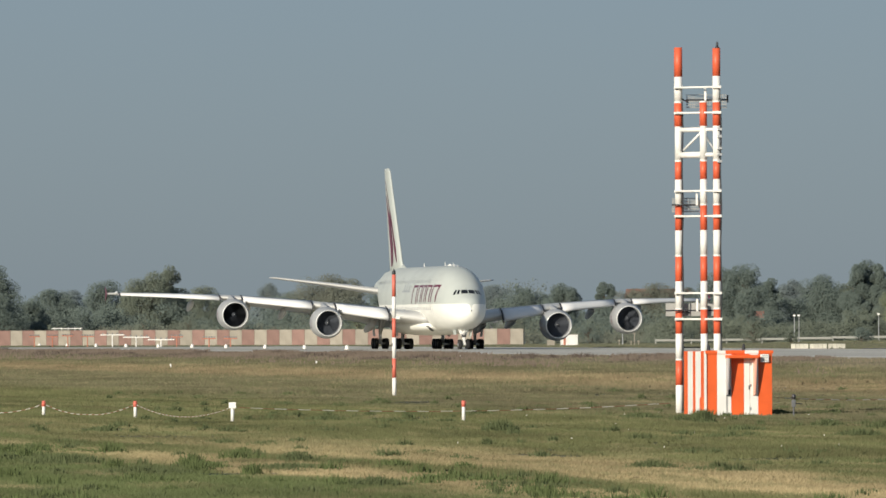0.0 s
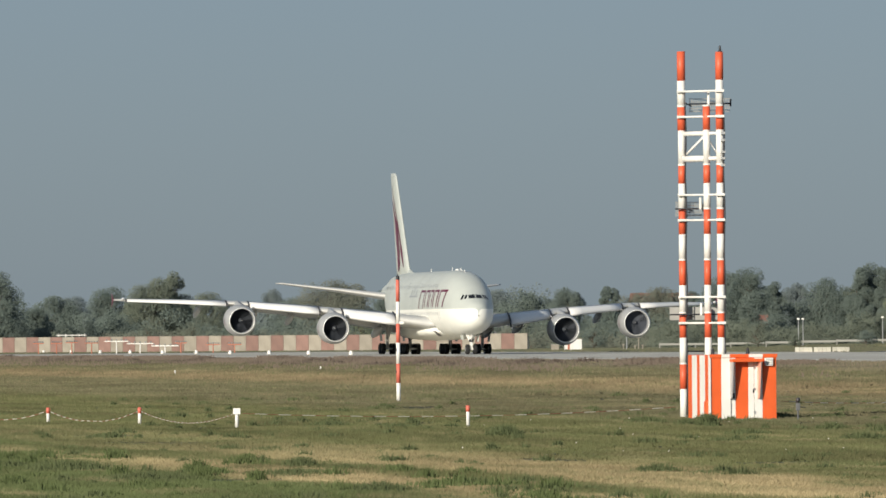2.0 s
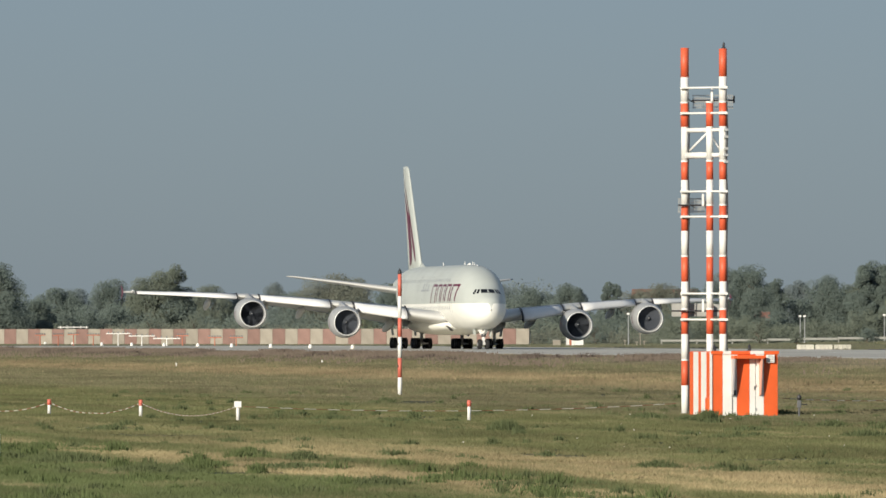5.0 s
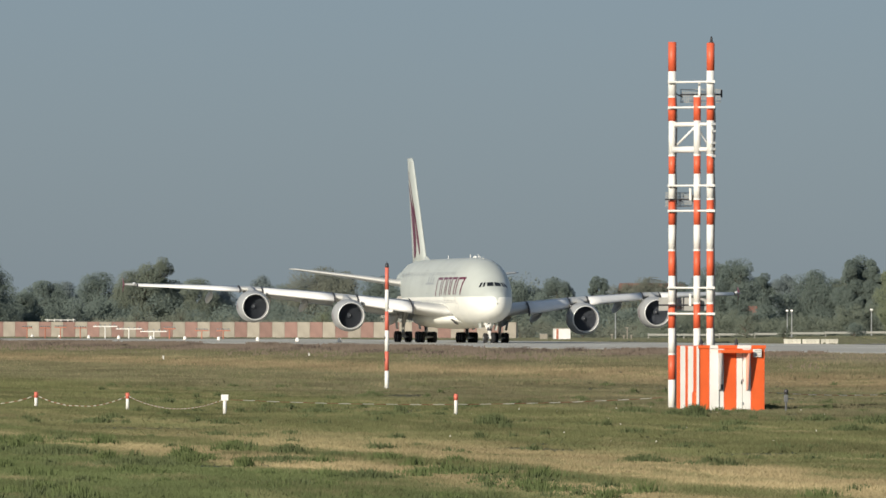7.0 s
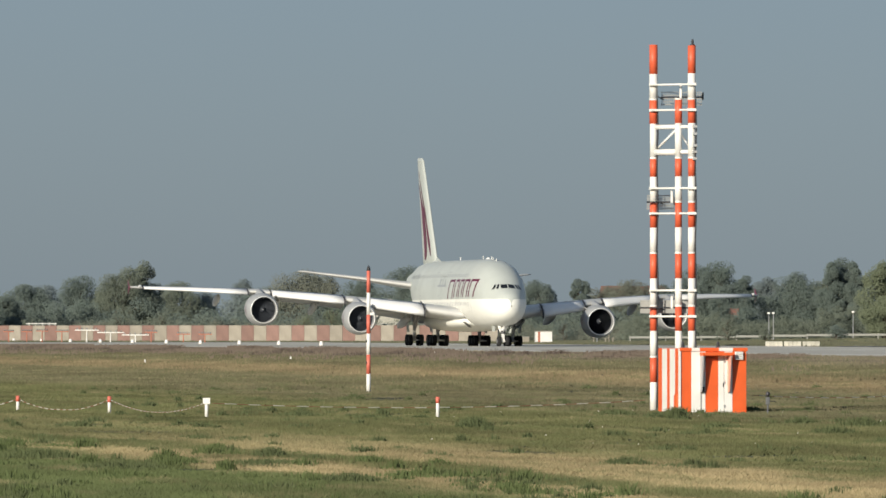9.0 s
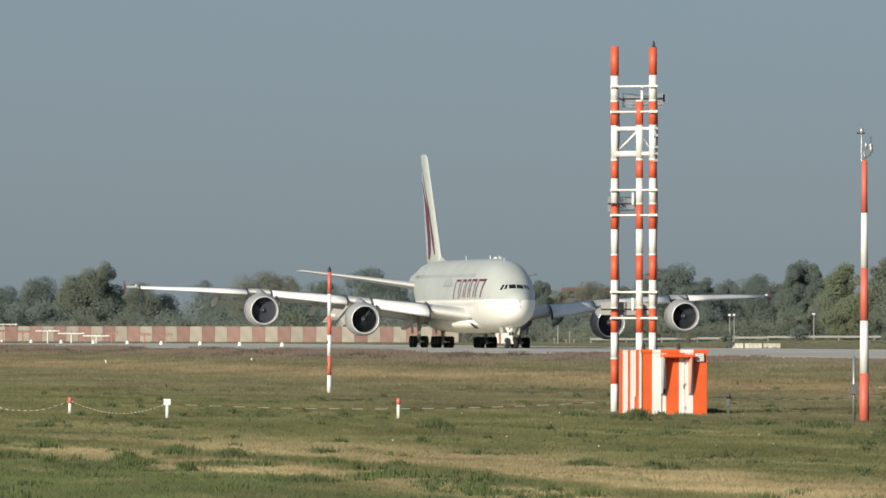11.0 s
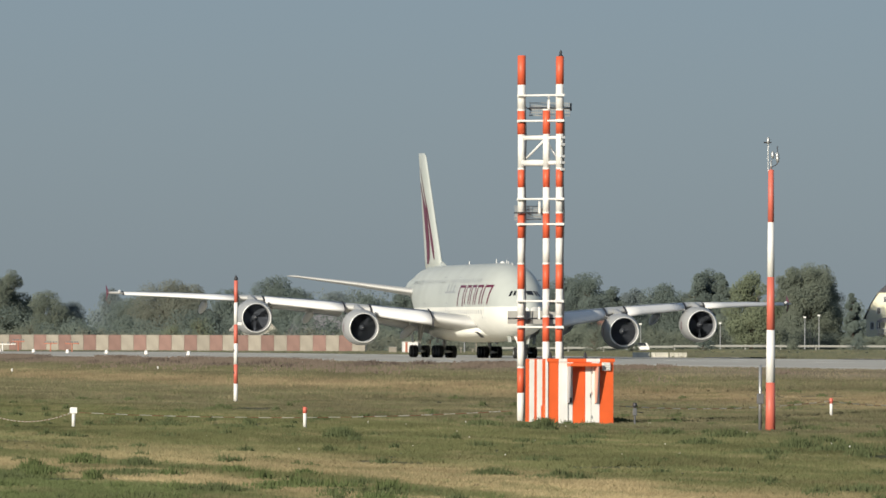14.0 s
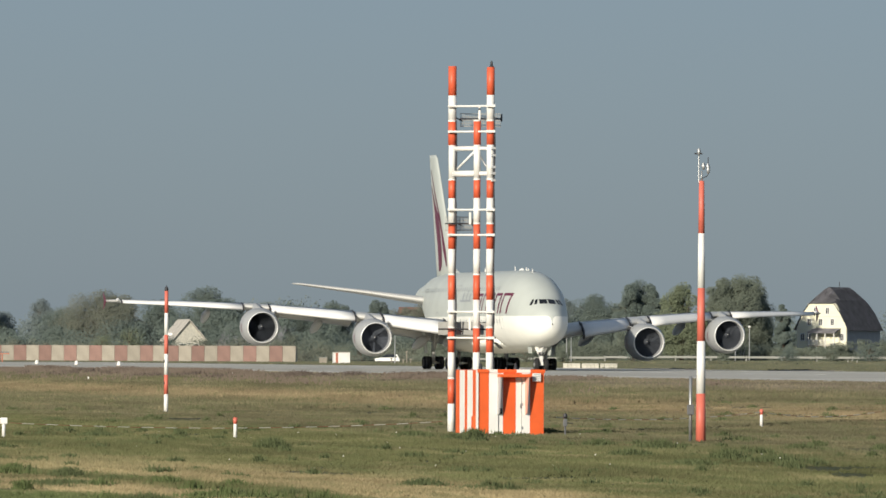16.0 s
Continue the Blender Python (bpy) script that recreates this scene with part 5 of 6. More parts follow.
def build_farmhouse():
    """Cream farmhouse with a dark half-hipped, bell-shaped roof."""
    y = 1500.0
    W, L = 10.2, 13.2
    o = thing("farmhouse", pose(bearing(1000, y), y, 0.0, 0, 0, -32), "cream three-storey farmhouse with big dark slate half-hipped roof", "house")
    eave, hip, ridge = 6.6, 11.0, 14.0
    # gable wall facing the light
    bm = bmesh.new()
    prof = ((0, 0), (W, 0), (W, eave), (W - 0.8, 8.3), (W - 2.3, hip), (2.3, hip), (0.8, 8.3), (0, eave))
    f = [bm.verts.new((x, 0, z)) for x, z in prof]
    g = [bm.verts.new((x, 0.4, z)) for x, z in prof]
    bm.faces.new(f)
    bm.faces.new(g[::-1])
    for i in range(8):
        j = (i + 1) % 8
        bm.faces.new((f[i], g[i], g[j], f[j]))
    part("gable_wall", bm, CREAM_WALL, o, "sunlit cream gable wall")
    # right side: shade is in the wall's grey colour
    part("side_wall", box(W - 0.4, W, 0.4, L, 0, eave, 0), SHADED_WALL, o, "side wall greyed to show its shade")
    part("side_wall", box(0, 0.4, 0.4, L, 0, eave, 0), CREAM_WALL, o)
    part("rear_wall", box(0.4, W - 0.4, L - 0.4, L, 0, eave, 0), CREAM_WALL, o)
    # roof skin: curved section swept along, with half hips at both ends
    sec = [(-0.5, eave - 0.5), (0.25, eave + 0.9), (1.2, 9.2), (2.6, 11.6), (W / 2 - 0.9, ridge - 0.5), (W / 2, ridge)]
    sec = sec + [(W - x, z) for x, z in sec[-2::-1]]
    bm = bmesh.new()
    rows = []
    for yy in (-0.35, 0.9, 2.6, L - 2.6, L - 0.9, L + 0.35):
        row = []
        for x, z in sec:
            lim = hip + (ridge - hip) * min(1.0, max(0.0, min(yy + 0.35, L + 0.35 - yy) / 2.95))
            row.append(bm.verts.new((x, yy, min(z, lim))))
        rows.append(row)
    for p, q in zip(rows, rows[1:]):
        for i in range(len(sec) - 1):
            bm.faces.new((p[i], p[i + 1], q[i + 1], q[i]))
    bmesh.ops.solidify(bm, geom=bm.faces[:], thickness=0.25)
    part("roof", bm, ROOF_TILE, o, "dark slate tiled roof")
    part("aerial", tube((W / 2 + 0.2, 6.5, ridge - 0.2), (W / 2 + 0.2, 6.5, ridge + 1.0), 0.06, None, 6), DARK_STEEL, o)
    def win(x, z, w, h_):
        fr = part("window", box(x - w / 2 - 0.12, x + w / 2 + 0.12, -0.05, 0.03, z - 0.12, z + h_ + 0.12, 0.0), FRAME_WHITE, o, "white-framed window")
        for sx in (-1, 1):
            part("pane", box(x + sx * w / 4 - w / 4 + 0.05, x + sx * w / 4 + w / 4 - 0.05, -0.07, -0.05, z, z + h_, 0.0), PANE, fr)
    for x in (3.9, 6.3):
        win(x, 9.15, 0.68, 1.05)
    for x in (2.6, 4.95, 7.3):
        win(x, 7.1, 0.68, 1.05)
    for x in (1.2, 2.5, 9.3):
        win(x, 4.3, 0.68, 1.2)
    for z, x in ((8.72, 1.05), (6.62, 0.05)):
        part("string_course", box(x, W - x, -0.10, 0.02, z - 0.09, z + 0.09, 0.02), CREAM_WALL, o)
    bm = bmesh.new()
    add_box(bm, 3.4, 9.0, -2.4, 0.0, 5.6, 5.8)
    for v in bm.verts:
        v.co.z += 0.28 * (v.co.y + 2.4)
    part("porch_roof", bm, ROOF_TILE, o, "dark sloping porch roof")
    for x in (3.6, 5.3, 7.0, 8.8):
        part("porch_post", box(x - 0.09, x + 0.09, -2.3, -2.12, 0, 5.6, 0.02), FRAME_WHITE, o)
    part("porch_rail", box(3.6, 8.8, -2.3, -2.2, 4.3, 4.42, 0.02), FRAME_WHITE, o)
    x = 3.8
    while x < 8.7:
        part("porch_baluster", box(x - 0.05, x + 0.05, -2.28, -2.22, 3.5, 4.3), FRAME_WHITE, o)
        x += 0.4
    part("porch_floor", box(3.4, 9.0, -2.4, 0.0, 3.3, 3.5, 0.02), CONCRETE, o)


def gable_house(b_, y, w, l, eave, ridge, rz, wall, roof, label, lift=0.0):
    o = thing("house", pose(bearing(b_, y), y, 0.0, 0, 0, rz), label, "house", "far houses among trees")
    bm = bmesh.new()
    prof = ((-w / 2, 0), (w / 2, 0), (w / 2, eave), (0, ridge), (-w / 2, eave))
    f = [bm.verts.new((x, 0, z)) for x, z in prof]
    g = [bm.verts.new((x, l, z)) for x, z in prof]
    bm.faces.new(f)
    bm.faces.new(g[::-1])
    for i in (0, 1, 4):
        j = (i + 1) % 5
        bm.faces.new((f[i], g[i], g[j], f[j]))
    part("wall", bm, wall, o)
    for s in (-1, 1):
        bm = bmesh.new()
        v = [(s * (w / 2 + 0.4), -0.4, eave - 0.35), (0, -0.4, ridge + 0.06), (0, l + 0.4, ridge + 0.06), (s * (w / 2 + 0.4), l + 0.4, eave - 0.35)]
        vs = [bm.verts.new(p) for p in v]
        up = [bm.verts.new((p[0], p[1], p[2] + 0.22)) for p in v]
        bm.faces.new(vs)
        bm.faces.new(up[::-1])
        for i in range(4):
            j = (i + 1) % 4
            bm.faces.new((vs[i], up[i], up[j], vs[j]))
        part("roof", bm, roof, o)
    for sx in (-1, 1):
        fr = part("window", box(sx * w * 0.22 - 0.6, sx * w * 0.22 + 0.6, -0.06, 0.02, eave - 2.2, eave - 0.7), FRAME_WHITE, o)
        part("pane", box(sx * w * 0.22 - 0.48, sx * w * 0.22 + 0.48, -0.09, -0.06, eave - 2.1, eave - 0.8), PANE, fr)


# ---- trees and scrub ----
rng = np.random.default_rng(7)


def leaf_quads(centres, size, outward=None):
    """Small leaf clumps, one triangle each, turned at random or facing roughly outwards."""
    c = np.asarray(centres, dtype=float)
    k = len(c)
    face = rng.normal(size=(k, 3))
    if outward is not None:
        face = face * 0.30 + outward
    face /= np.linalg.norm(face, axis=1)[:, None]
    a = rng.normal(size=(k, 3))
    a -= face * np.sum(a * face, axis=1)[:, None]
    a /= np.linalg.norm(a, axis=1)[:, None]
    b_ = np.cross(face, a)
    s = size * rng.uniform(0.55, 1.35, size=(k, 1))
    a, b_ = a * s * 0.5, b_ * s * 0.5 * rng.uniform(0.6, 1.0, size=(k, 1))
    return np.stack([c - a - b_ * 0.7, c + a - b_ * 0.7, c + b_ * 1.2], axis=1)


TO_LIGHT = np.array([-0.35, -0.55, 0.30])  # leaves turn towards the light


def build_tree(b_, y, top, half, mat, label, seed, count=4200, low=0.05):
    """Tapered trunk, limbs, and a ragged crown of leaf clumps gathered in lobes."""
    r = random.Random(seed)
    x = bearing(b_, y)
    w = half * y / FOCAL
    tree = thing("tree", pose(x, y, -0.1 + (bank(x, y) if y < 1400 else 0.0)), label, "tree")
    bm = bmesh.new()
    tr = 0.025 * top + 0.08
    bends = [Vector((0, 0, 0))]
    for i in range(1, 6):
        bends.append(Vector((r.uniform(-0.3, 0.3) * i * 0.3, r.uniform(-0.3, 0.3) * i * 0.3, top * 0.16 * i)))
    for i, (p, q) in enumerate(zip(bends, bends[1:])):
        add_tube(bm, p, q, tr * (1 - 0.17 * i), tr * (1 - 0.17 * (i + 1)), 8, False)
    lobes = []
    nl = 40
    for i in range(nl):
        zz = top * (low + 0.10 + (0.80 - low) * (i + r.random()) / nl)
        rel = zz / top
        spread = w * (0.95 - 0.62 * (max(0.0, rel - 0.45) / 0.55) ** 1.6)
        ang = r.uniform(0, 2 * math.pi)
        d = spread * math.sqrt(r.random()) * 0.85
        lr = w * r.uniform(0.28, 0.46) * (1.0 if rel < 0.7 else 0.8)
        lobes.append((Vector((d * math.cos(ang), d * math.sin(ang), min(zz, top - lr * 0.75))), lr))
    lobes.append((Vector((r.uniform(-0.2, 0.2) * w, 0, top - 0.24 * w)), 0.3 * w))
    for c, lr in lobes:
        k = min(5, max(1, int(c.z / (top * 0.16)) - 1))
        add_tube(bm, bends[k], c, tr * 0.32, tr * 0.08, 5, False)
    part("trunk", bm, BARK, tree, "", True)
    pts, outs = [], []
    wt = np.array([lr * lr for _, lr in lobes])
    for (c, lr), n in zip(lobes, (count * wt / wt.sum()).astype(int)):
        v = rng.normal(size=(n, 3))
        v /= np.linalg.norm(v, axis=1)[:, None]
        rad = lr * (0.35 + 0.72 * rng.beta(2.2, 1.3, size=(n, 1)))
        p = np.array(c) + v * rad * np.array([1, 1, 0.85])
        pts.append(p)
        whole = p - np.array([0.0, 0.0, top * 0.45])
        whole /= np.linalg.norm(whole, axis=1)[:, None] + 1e-6
        outs.append(v * 0.26 + whole * 0.5 + TO_LIGHT)
    pts, outs = np.concatenate(pts), np.concatenate(outs)
    up = pts[:, 2] > 0.3
    loose("crown", leaf_quads(pts[up], 0.020 * top ** 0.7 + 0.11, outs[up]), mat, tree)
    return tree


TREES = (
    (-824, 459, 52, 1500, 0), (-756, 526, 26, 1520, 0), (-722, 504, 40, 1600, 0), (-690, 506, 36, 1620, 4), (-630, 490, 46, 1700, 0), (-585, 514, 30, 1700, 1),
    (-552, 474, 46, 1600, 1), (-518, 463, 32, 1610, 1), (-455, 500, 48, 1750, 1), (-410, 518, 36, 1760, 4), (-343, 494, 27, 2500, 4), (-300, 512, 44, 1800, 0),
    (-240, 480, 62, 1650, 3), (-190, 488, 46, 1670, 3), (-130, 496, 40, 1720, 0), (-50, 471, 46, 1700, 0), (-5, 492, 36, 1720, 0), (60, 500, 44, 1750, 4),
    (120, 506, 40, 1800, 0), (187, 497, 32, 1700, 0))
TREES2 = (
    (258, 495, 22, 1750, 0), (300, 508, 36, 1800, 3), (345, 497, 42, 1700, 3), (400, 506, 36, 1700, 0), (470, 470, 44, 1560, 0), (505, 464, 46, 1550, 0), (552, 489, 28, 1650, 0), (590, 492, 30, 1650, 4),
    (645, 483, 50, 1560, 0), (690, 490, 36, 1560, 1), (724, 457, 40, 1500, 0), (746, 466, 26, 1495, 0), (702, 466, 26, 1495, 0), (796, 462, 42, 1430, 2), (866, 453, 34, 1480, 1), (900, 452, 50, 1535, 4), (895, 446, 50, 1480, 1), (920, 450, 38, 1490, 1), (976, 500, 15, 1465, 0), (1190, 540, 40, 1700, 4))


def build_birch():
    """A bare clump of pale stems that splay from one root."""
    b_, y = 903, 1442.0
    x = bearing(b_, y)
    o = thing("birch", pose(x, y, bank(x, y) - 0.1), "pale bare multi-stemmed birch before the hedge", "tree")
    r = random.Random(41)
    for i in (0, 1, 3):
        side = (i - 1.6) * 0.48 + r.uniform(-0.15, 0.15)
        bm = bmesh.new()
        pts = [Vector((0.12 * (i - 2), 0, 0)), Vector((side * 0.45, r.uniform(-0.2, 0.2), 1.7)), Vector((side * 1.1, r.uniform(-0.3, 0.3), 3.4)), Vector((side * 1.5, r.uniform(-0.3, 0.3), 4.7 + r.uniform(-0.6, 0.4)))]
        for k, (p, q) in enumerate(zip(pts, pts[1:])):
            add_tube(bm, p, q, 0.10 - 0.028 * k, 0.072 - 0.028 * k, 8, k == 2)
        part("stem", bm, BIRCH_BARK, o, "", True)


def build_trees():
    kinds = ((LEAF_DARK, "dense dark green broadleaf tree"), (LEAF_OLIVE, "full olive-green broadleaf tree"), (LEAF_PALE, "pale yellowish green broadleaf tree"), (LEAF_RUST, "brownish autumn broadleaf tree"), (LEAF_HAZED, "far tree with haze painted into its grey-green leaves"))
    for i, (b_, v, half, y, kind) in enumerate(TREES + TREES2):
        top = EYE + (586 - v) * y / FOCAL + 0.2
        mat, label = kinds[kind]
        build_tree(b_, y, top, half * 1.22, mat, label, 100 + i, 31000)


def build_scrub(name, mat, label, b0, b1, y0, y1, height, lobes, reach, leaves, size, seed):
    """A long ragged belt of bushes, rounded masses set with leaf clumps."""
    r = np.random.default_rng(seed)
    out = []
    for k in range(lobes):
        y = r.uniform(y0, y1)
        x = r.uniform(b0, b1) * y / FOCAL
        rad = r.uniform(*reach)
        tall = height * (0.45 + 0.9 * max(0.0, 0.5 + noise.noise((x * 0.045, y * 0.02, seed)) * 1.1))
        c = np.array([x, y, max(0.25 * rad, r.uniform(0.1, 1.0) * tall - rad * 0.6)])
        v = r.normal(size=(leaves, 3))
        v /= np.linalg.norm(v, axis=1)[:, None]
        p = c + v * rad * (0.3 + 0.9 * r.beta(2.0, 1.4, size=(leaves, 1))) * np.array([1.3, 1, 0.95])
        up = p[:, 2] > 0
        out.append(leaf_quads(p[up], size, v[up] * 0.5 + TO_LIGHT))
    tagged(loose(name, np.concatenate(out), mat), label, "shrubs", kind="stuff")


def build_far_ground():
    # the woods' haze is in their leaf colour
    build_scrub("far_woods", LEAF_HAZED, "far belt of woods with haze painted into the green", -900, 1250, 1850, 1950, 10.0, 220, (2.6, 4.6), 340, 0.6, 3)
    build_scrub("hedge_dark", LEAF_DARK, "dark green hedge and undergrowth below the trees", -900, 1010, 1555, 1640, 7.4, 420, (1.2, 3.0), 420, 0.32, 4)
    build_scrub("hedge_brown", LEAF_OLIVE, "olive-brown scrub behind the guard rail", 330, 955, 1446, 1476, 6.0, 430, (0.7, 1.3), 180, 0.21, 7)
    build_scrub("hedge_low", LEAF_OLIVE, "low dense hedge before the farmhouse", 945, 1300, 1440, 1456, 3.7, 520, (0.5, 0.9), 150, 0.19, 8)
    build_scrub("hedge_olive", LEAF_OLIVE, "olive scrub along the airfield boundary", -900, 1250, 1530, 1556, 4.4, 420, (0.8, 2.0), 170, 0.28, 5)
    build_scrub("hedge_rust", LEAF_RUST, "reddish brown dry scrub along the boundary", -900, 1250, 1502, 1526, 3.7, 560, (0.6, 1.3), 100, 0.23, 6)
    for i, (b_, h_, w) in enumerate(((-560, 5.2, 30), (-112, 4.8, 24), (-46, 4.4, 22), (-80, 3.6, 30), (-480, 5.5, 26), (-180, 6.5, 30), (-230, 5.0, 24), (400, 3.2, 20), (585, 2.3, 13), (712, 2.6, 19), (870, 2.2, 15), (985, 2.6, 18), (1060, 2.2, 15), (1130, 3.2, 26), (1200, 3.8, 24), (230, 4.0, 24), (520, 4.6, 26))):
        y = 1381.0 if b_ > 500 else 1500
        build_tree(b_, y, h_, w, LEAF_PALE if i in (5, 6) else LEAF_DARK if i % 2 else LEAF_OLIVE, "rounded bush beside the boundary", 300 + i, 2200, 0.02)


def build_grass():
    """Blades of grass in tufts over the meadow, taller weeds here and there."""
    r = np.random.default_rng(11)
    n = 115000
    y = 138 + (470 - 138) * r.uniform(0, 1, n) ** 1.25
    x = r.uniform(-0.063, 0.083, n) * y
    keep = np.array([noise.noise((xx * 0.22, yy * 0.10, 7.0)) > -0.5 for xx, yy in zip(x, y)])
    x, y = x[keep], y[keep]
    z = np.array([ground_z(a, c) for a, c in zip(x, y)])
    tall = np.array([0.7 + 0.9 * max(0.0, noise.noise((a * 0.15, c * 0.06, 2.0)) + 0.25) for a, c in zip(x, y)])
    out = []
    for k in range(5):
        m = len(x)
        ox, oy = r.normal(0, 0.10, m), r.normal(0, 0.14, m)
        h_ = r.uniform(0.04, 0.13, m) * tall
        w = r.uniform(0.014, 0.035, m)
        lean_ = r.normal(0, 0.10, m)
        bx, by = x + ox, y + oy
        w = w * 1.35
        q = np.stack([np.stack([bx - w, by, z - 0.02], 1), np.stack([bx + w, by, z - 0.02], 1), np.stack([bx + lean_, by + r.normal(0, 0.04, m), z + h_], 1)], axis=1)
        out.append(q)
    ob = loose("grass", np.concatenate(out), GRASS)
    tagged(ob, "rough meadow grass in green and dry tufts", "grass", kind="stuff")


def weed_tufts(name, label, mat, spots, seed, coarse=1.0):
    """Tufts of upright leaves and stalks, thinning towards their rims."""
    r = np.random.default_rng(seed)
    out = []
    for x, y, h_, w, n in spots:
        n *= 4
        a = r.uniform(0, 2 * math.pi, n)
        d = w * r.beta(1.3, 1.6, n)
        bx, by = x + d * np.cos(a), y + 1.8 * d * np.sin(a)
        z = np.full(n, ground_z(x, y) - 0.03)
        tall = h_ * r.uniform(0.25, 1.1, n) * (1 - 0.55 * (d / w) ** 2) + 0.03
        wide = r.uniform(0.012, 0.034, n) * coarse
        tip = r.normal(0, 0.30, n) * tall
        out.append(np.stack([np.stack([bx - wide, by, z], 1), np.stack([bx + wide, by + wide * r.normal(0, 1, n), z], 1), np.stack([bx + tip, by + r.normal(0, 0.25, n) * tall, z + tall], 1)], axis=1))
    tagged(loose(name, np.concatenate(out), mat), label, "weeds", kind="stuff")


def build_weeds():
    r = random.Random(5)
    spots = []
    for b_, y, h_, w, n in ((70, 262, 0.45, 0.7, 260), (428, 287, 0.5, 0.45, 200), (390, 292, 0.3, 0.5, 120), (-290, 200, 0.32, 0.55, 240), (-210, 196, 0.20, 0.5, 160), (-300, 190, 0.2, 1.4, 400), (320, 300, 0.3, 0.9, 200),
                           (640, 312, 0.22, 0.9, 260), (560, 315, 0.25, 0.8, 160), (-120, 288, 0.25, 0.9, 200), (-560, 185, 0.25, 1.3, 420), (340, 190, 0.25, 0.7, 200), (-150, 166, 0.3, 0.9, 300), (-700, 200, 0.3, 1.2, 300), (30, 318, 0.25, 0.8, 160), (-240, 300, 0.25, 1.0, 160), (760, 262, 0.4, 0.9, 220), (880, 240, 0.4, 0.8, 220), (705, 248, 0.28, 0.9, 160), (820, 226, 0.25, 1.1, 220), (935, 252, 0.30, 0.8, 150),
                           (965, 232, 0.32, 1.2, 260), (1010, 262, 0.3, 1.0, 180), (650, 276, 0.3, 0.7, 120), (500, 262, 0.25, 0.9, 160), (900, 290, 0.25, 1.0, 140), (430, 305, 0.35, 0.6, 140)):
        spots.append((bearing(b_, y), y, h_, w, n))
    for _ in range(700):
        y = 140 + 330 * r.random() ** 1.1
        x = r.uniform(-0.063, 0.083) * y
        if noise.noise((x * 0.12, y * 0.05, 20.0)) > -0.05:
            spots.append((x, y, r.uniform(0.10, 0.30), r.uniform(0.15, 0.7), r.randint(14, 50)))
    weed_tufts("weeds", "green broad-leaved weeds in tufts on the meadow", WEED_DARK, spots, 21)
    # a few pale flower heads among the weeds
    heads = []
    for _ in range(34):
        y = r.uniform(215, 320)
        x = bearing(r.choice((r.uniform(480, 1000), r.uniform(-200, 480))), y)
        z, k = ground_z(x, y) + r.uniform(0.08, 0.20), r.uniform(0.010, 0.022)
        heads.append([(x - k, y, z - k), (x + k, y + 0.01, z - k), (x + k * r.uniform(-0.3, 0.3), y, z + k)])
    tagged(loose("wildflowers", heads, WHITE_PAINT), "tiny white wildflower heads in the grass", "flowers", kind="stuff")
    # lush tall grass nearest the camera
    lush = []
    for _ in range(330):
        y = r.uniform(146, 230)
        x = r.uniform(-0.063, 0.080) * y
        if strip(x, y) < 34.5 and noise.noise((x * 0.3, y * 0.08, 33.0)) > -0.15:
            lush.append((x, y, r.uniform(0.14, 0.34), r.uniform(0.3, 0.9), r.randint(30, 80)))
    weed_tufts("lush_grass", "lush green tall grass in ragged tufts", WEED_LUSH, lush, 23)
    rr = np.random.default_rng(31)
    n = 34000
    q = np.where(rr.uniform(0, 1, n) < 0.85, rr.uniform(119, 135.8, n), rr.uniform(106, 135.8, n))
    sdist = rr.uniform(-1350, -430, n)
    P = np.array([tuple(along(a_, b_)) for a_, b_ in zip(sdist, q)])
    clump = np.array([noise.noise((p[0] * 0.10, p[1] * 0.035, 40.0)) for p in P])
    left = P[:, 0] / P[:, 1] < 0.012
    ok = (P[:, 0] / P[:, 1] > -0.065) & (P[:, 0] / P[:, 1] < 0.09) & (clump > np.where(left, 0.08, 0.30))
    shrubs = []
    for _ in range(420):
        p = along(r.uniform(-1320, -560), r.uniform(113, 134))
        if -0.064 < p.x / p.y < 0.04 and noise.noise((p.x * 0.06, p.y * 0.02, 51.0)) > (-0.1 if p.x / p.y < 0.01 else 0.12):
            shrubs.append((p.x, p.y, r.uniform(0.22, 0.62), r.uniform(0.8, 2.6), r.randint(30, 70)))
    weed_tufts("dry_shrubs", "dark brown dry shrubs and thistles along the runway edge", SHRUB_BROWN, shrubs, 29, 2.2)
    stalks("dry_weeds", "dry brown weed stalks along the runway edge", WEED_BROWN, P[ok], 6, (0.10, 0.48), (0.05, 0.16), 0.16, rr, 0.5)


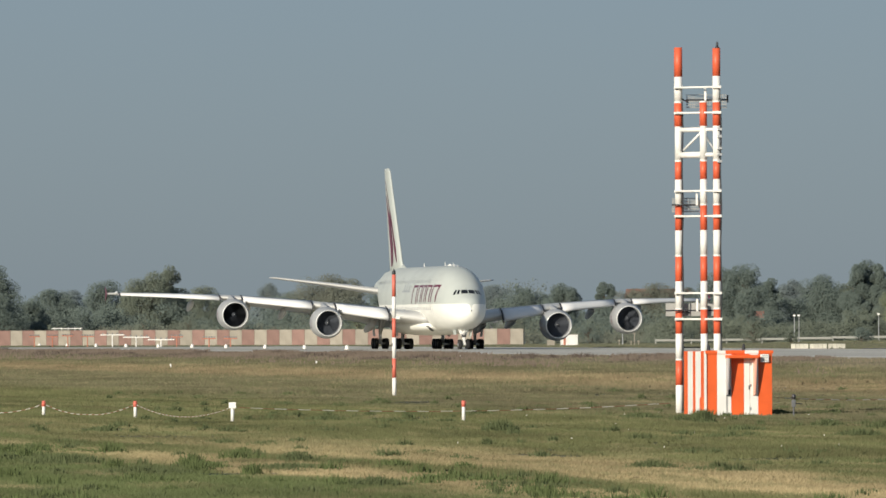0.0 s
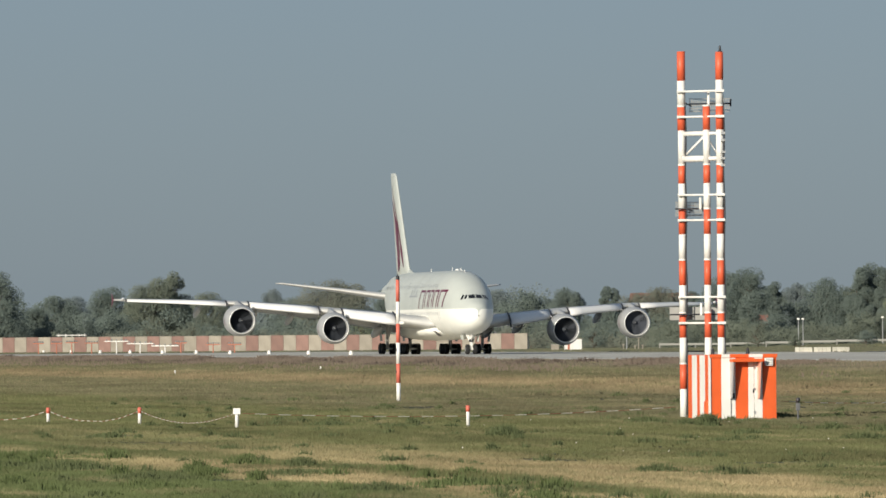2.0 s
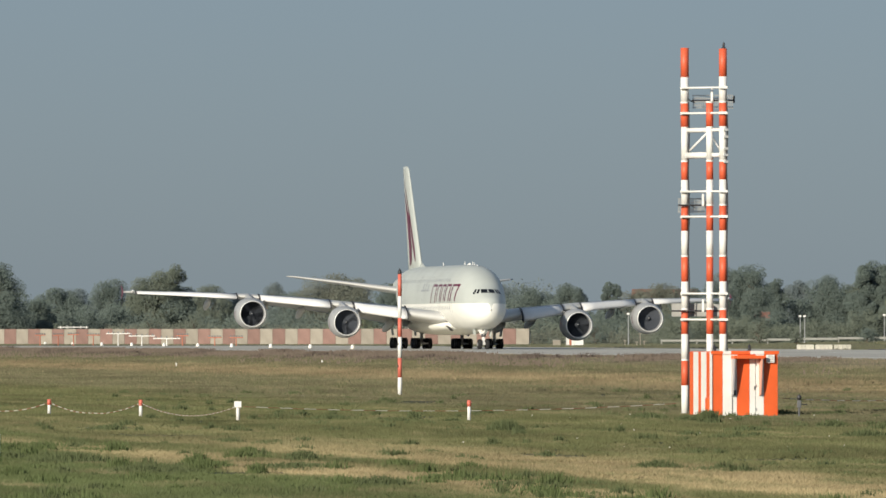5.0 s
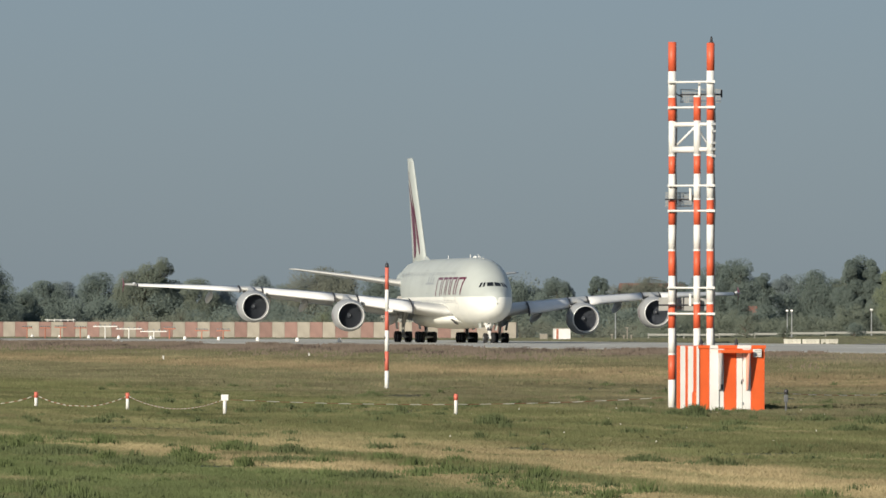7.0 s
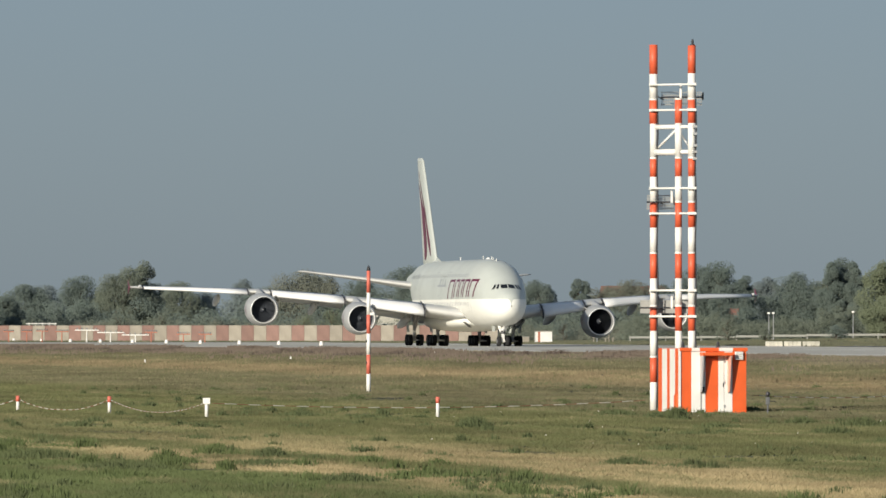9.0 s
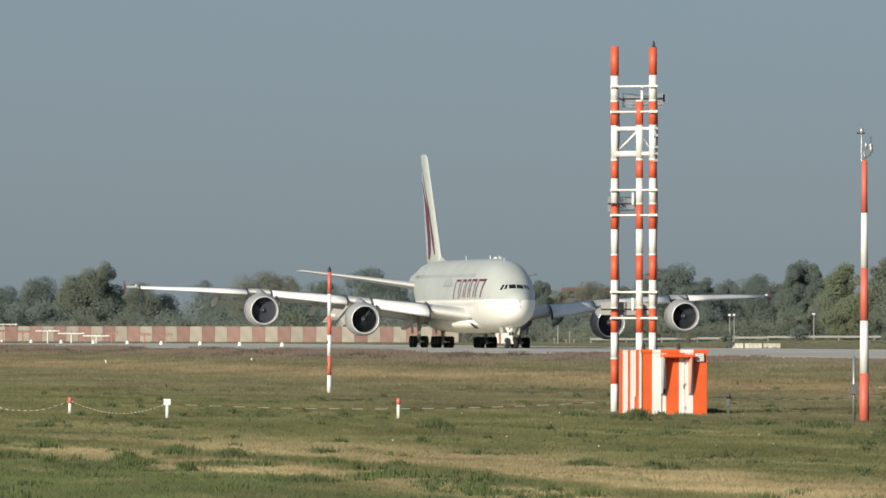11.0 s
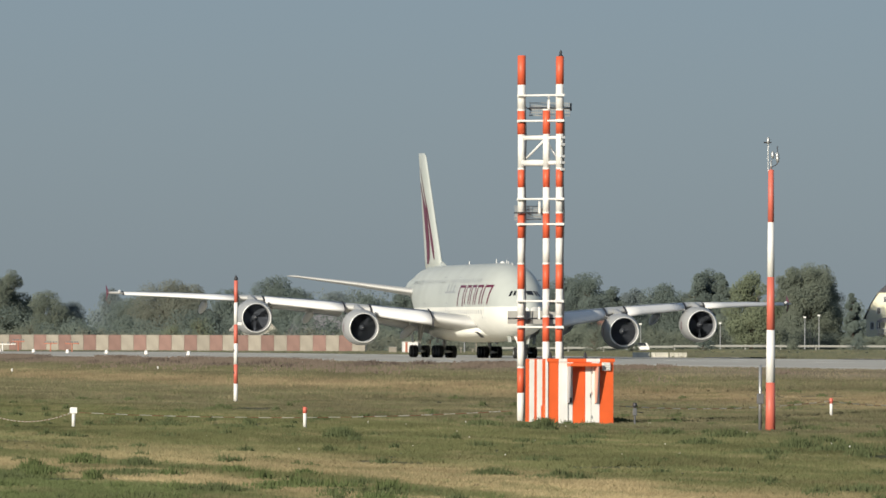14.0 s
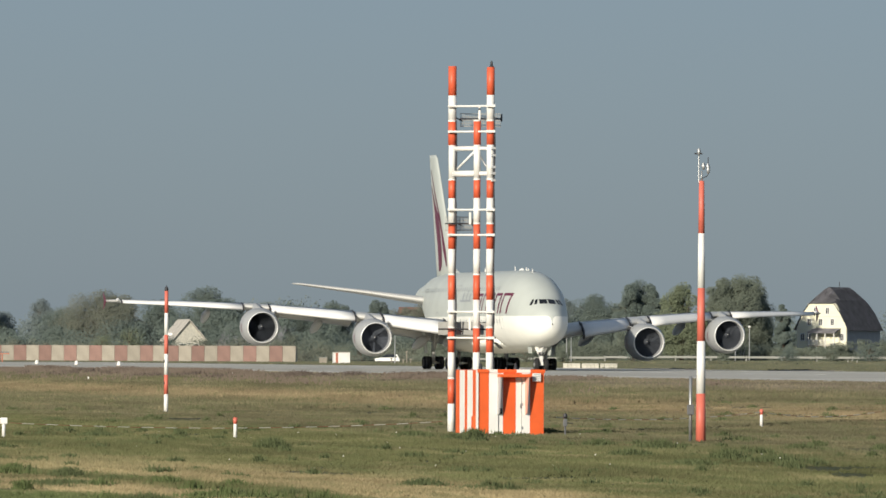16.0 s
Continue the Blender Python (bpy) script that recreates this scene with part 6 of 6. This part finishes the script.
def stalks(name, label, mat, P, per, height, width, lean_, r, spread):
    """Thin upright blades round each place."""
    z = np.array([ground_z(p[0], p[1]) for p in P])
    out = []
    m = len(P)
    for k in range(per):
        bx, by = P[:, 0] + r.normal(0, spread, m), P[:, 1] + r.normal(0, spread * 1.3, m)
        h_, w, tip = r.uniform(*height, m), r.uniform(*width, m) * 0.5, r.normal(0, lean_, m)
        out.append(np.stack([np.stack([bx - w, by, z - 0.03], 1), np.stack([bx + w, by, z - 0.03], 1), np.stack([bx + w * 0.5 + tip, by, z + h_], 1), np.stack([bx - w * 0.5 + tip, by, z + h_ * 0.95], 1)], axis=1))
    tagged(loose(name, np.concatenate(out), mat), label, "grass" if mat is GRASS else "weeds", kind="stuff")


def build_far_grass():
    r = np.random.default_rng(17)
    n = 60000
    y = 430 + 560 * r.uniform(0, 1, n) ** 1.1
    x = r.uniform(-0.063, 0.085, n) * y
    P = np.stack([x, y], 1)
    P = P[x * math.cos(PSI) + y * math.sin(PSI) < 135.8]
    yy = r.uniform(880, 1480, 52000)
    xx = r.uniform(-0.063, 0.088, 52000) * yy
    qq = xx * math.cos(PSI) + yy * math.sin(PSI)
    ok = ((qq > 227) | ((qq > 150) & (yy > 1405))) & (np.abs(yy - CAR_Y) > 4.5)
    stalks("verge_grass", "olive grass beyond the runway", GRASS, np.stack([xx, yy], 1)[ok], 3, (0.10, 0.26), (0.12, 0.3), 0.06, r, 0.6)
    stalks("far_grass", "dry olive grass towards the runway", GRASS, P, 4, (0.10, 0.26), (0.05, 0.12), 0.06, r, 0.35)


build_tower()
build_hut()
build_poles()
build_stubs()
build_blast_wall()
build_airfield_bits()
build_road()
car = build_car()
build_farmhouse()
gable_house(-76, 1560, 6.2, 9, 4.0, 7.6, 14, PALE_BLOCK, CONCRETE, "pale gabled house half hidden by trees")
gable_house(408, 1840, 14.0, 14, 6.4, 11.6, 80, WALL_WHITE, ROOF_RED, "house with faded red roof behind trees")
gable_house(535, 1640, 10.0, 12, 3.0, 6.0, 85, WALL_WHITE, ROOF_RED, "low house with red roof behind trees")
gable_house(95, 1600, 9.0, 12, 3.2, 6.6, 70, WALL_WHITE, ROOF_TILE, "grey farm building behind the hedge")
build_trees()
build_birch()
build_far_ground()
build_grass()
build_far_grass()
build_weeds()


motions()
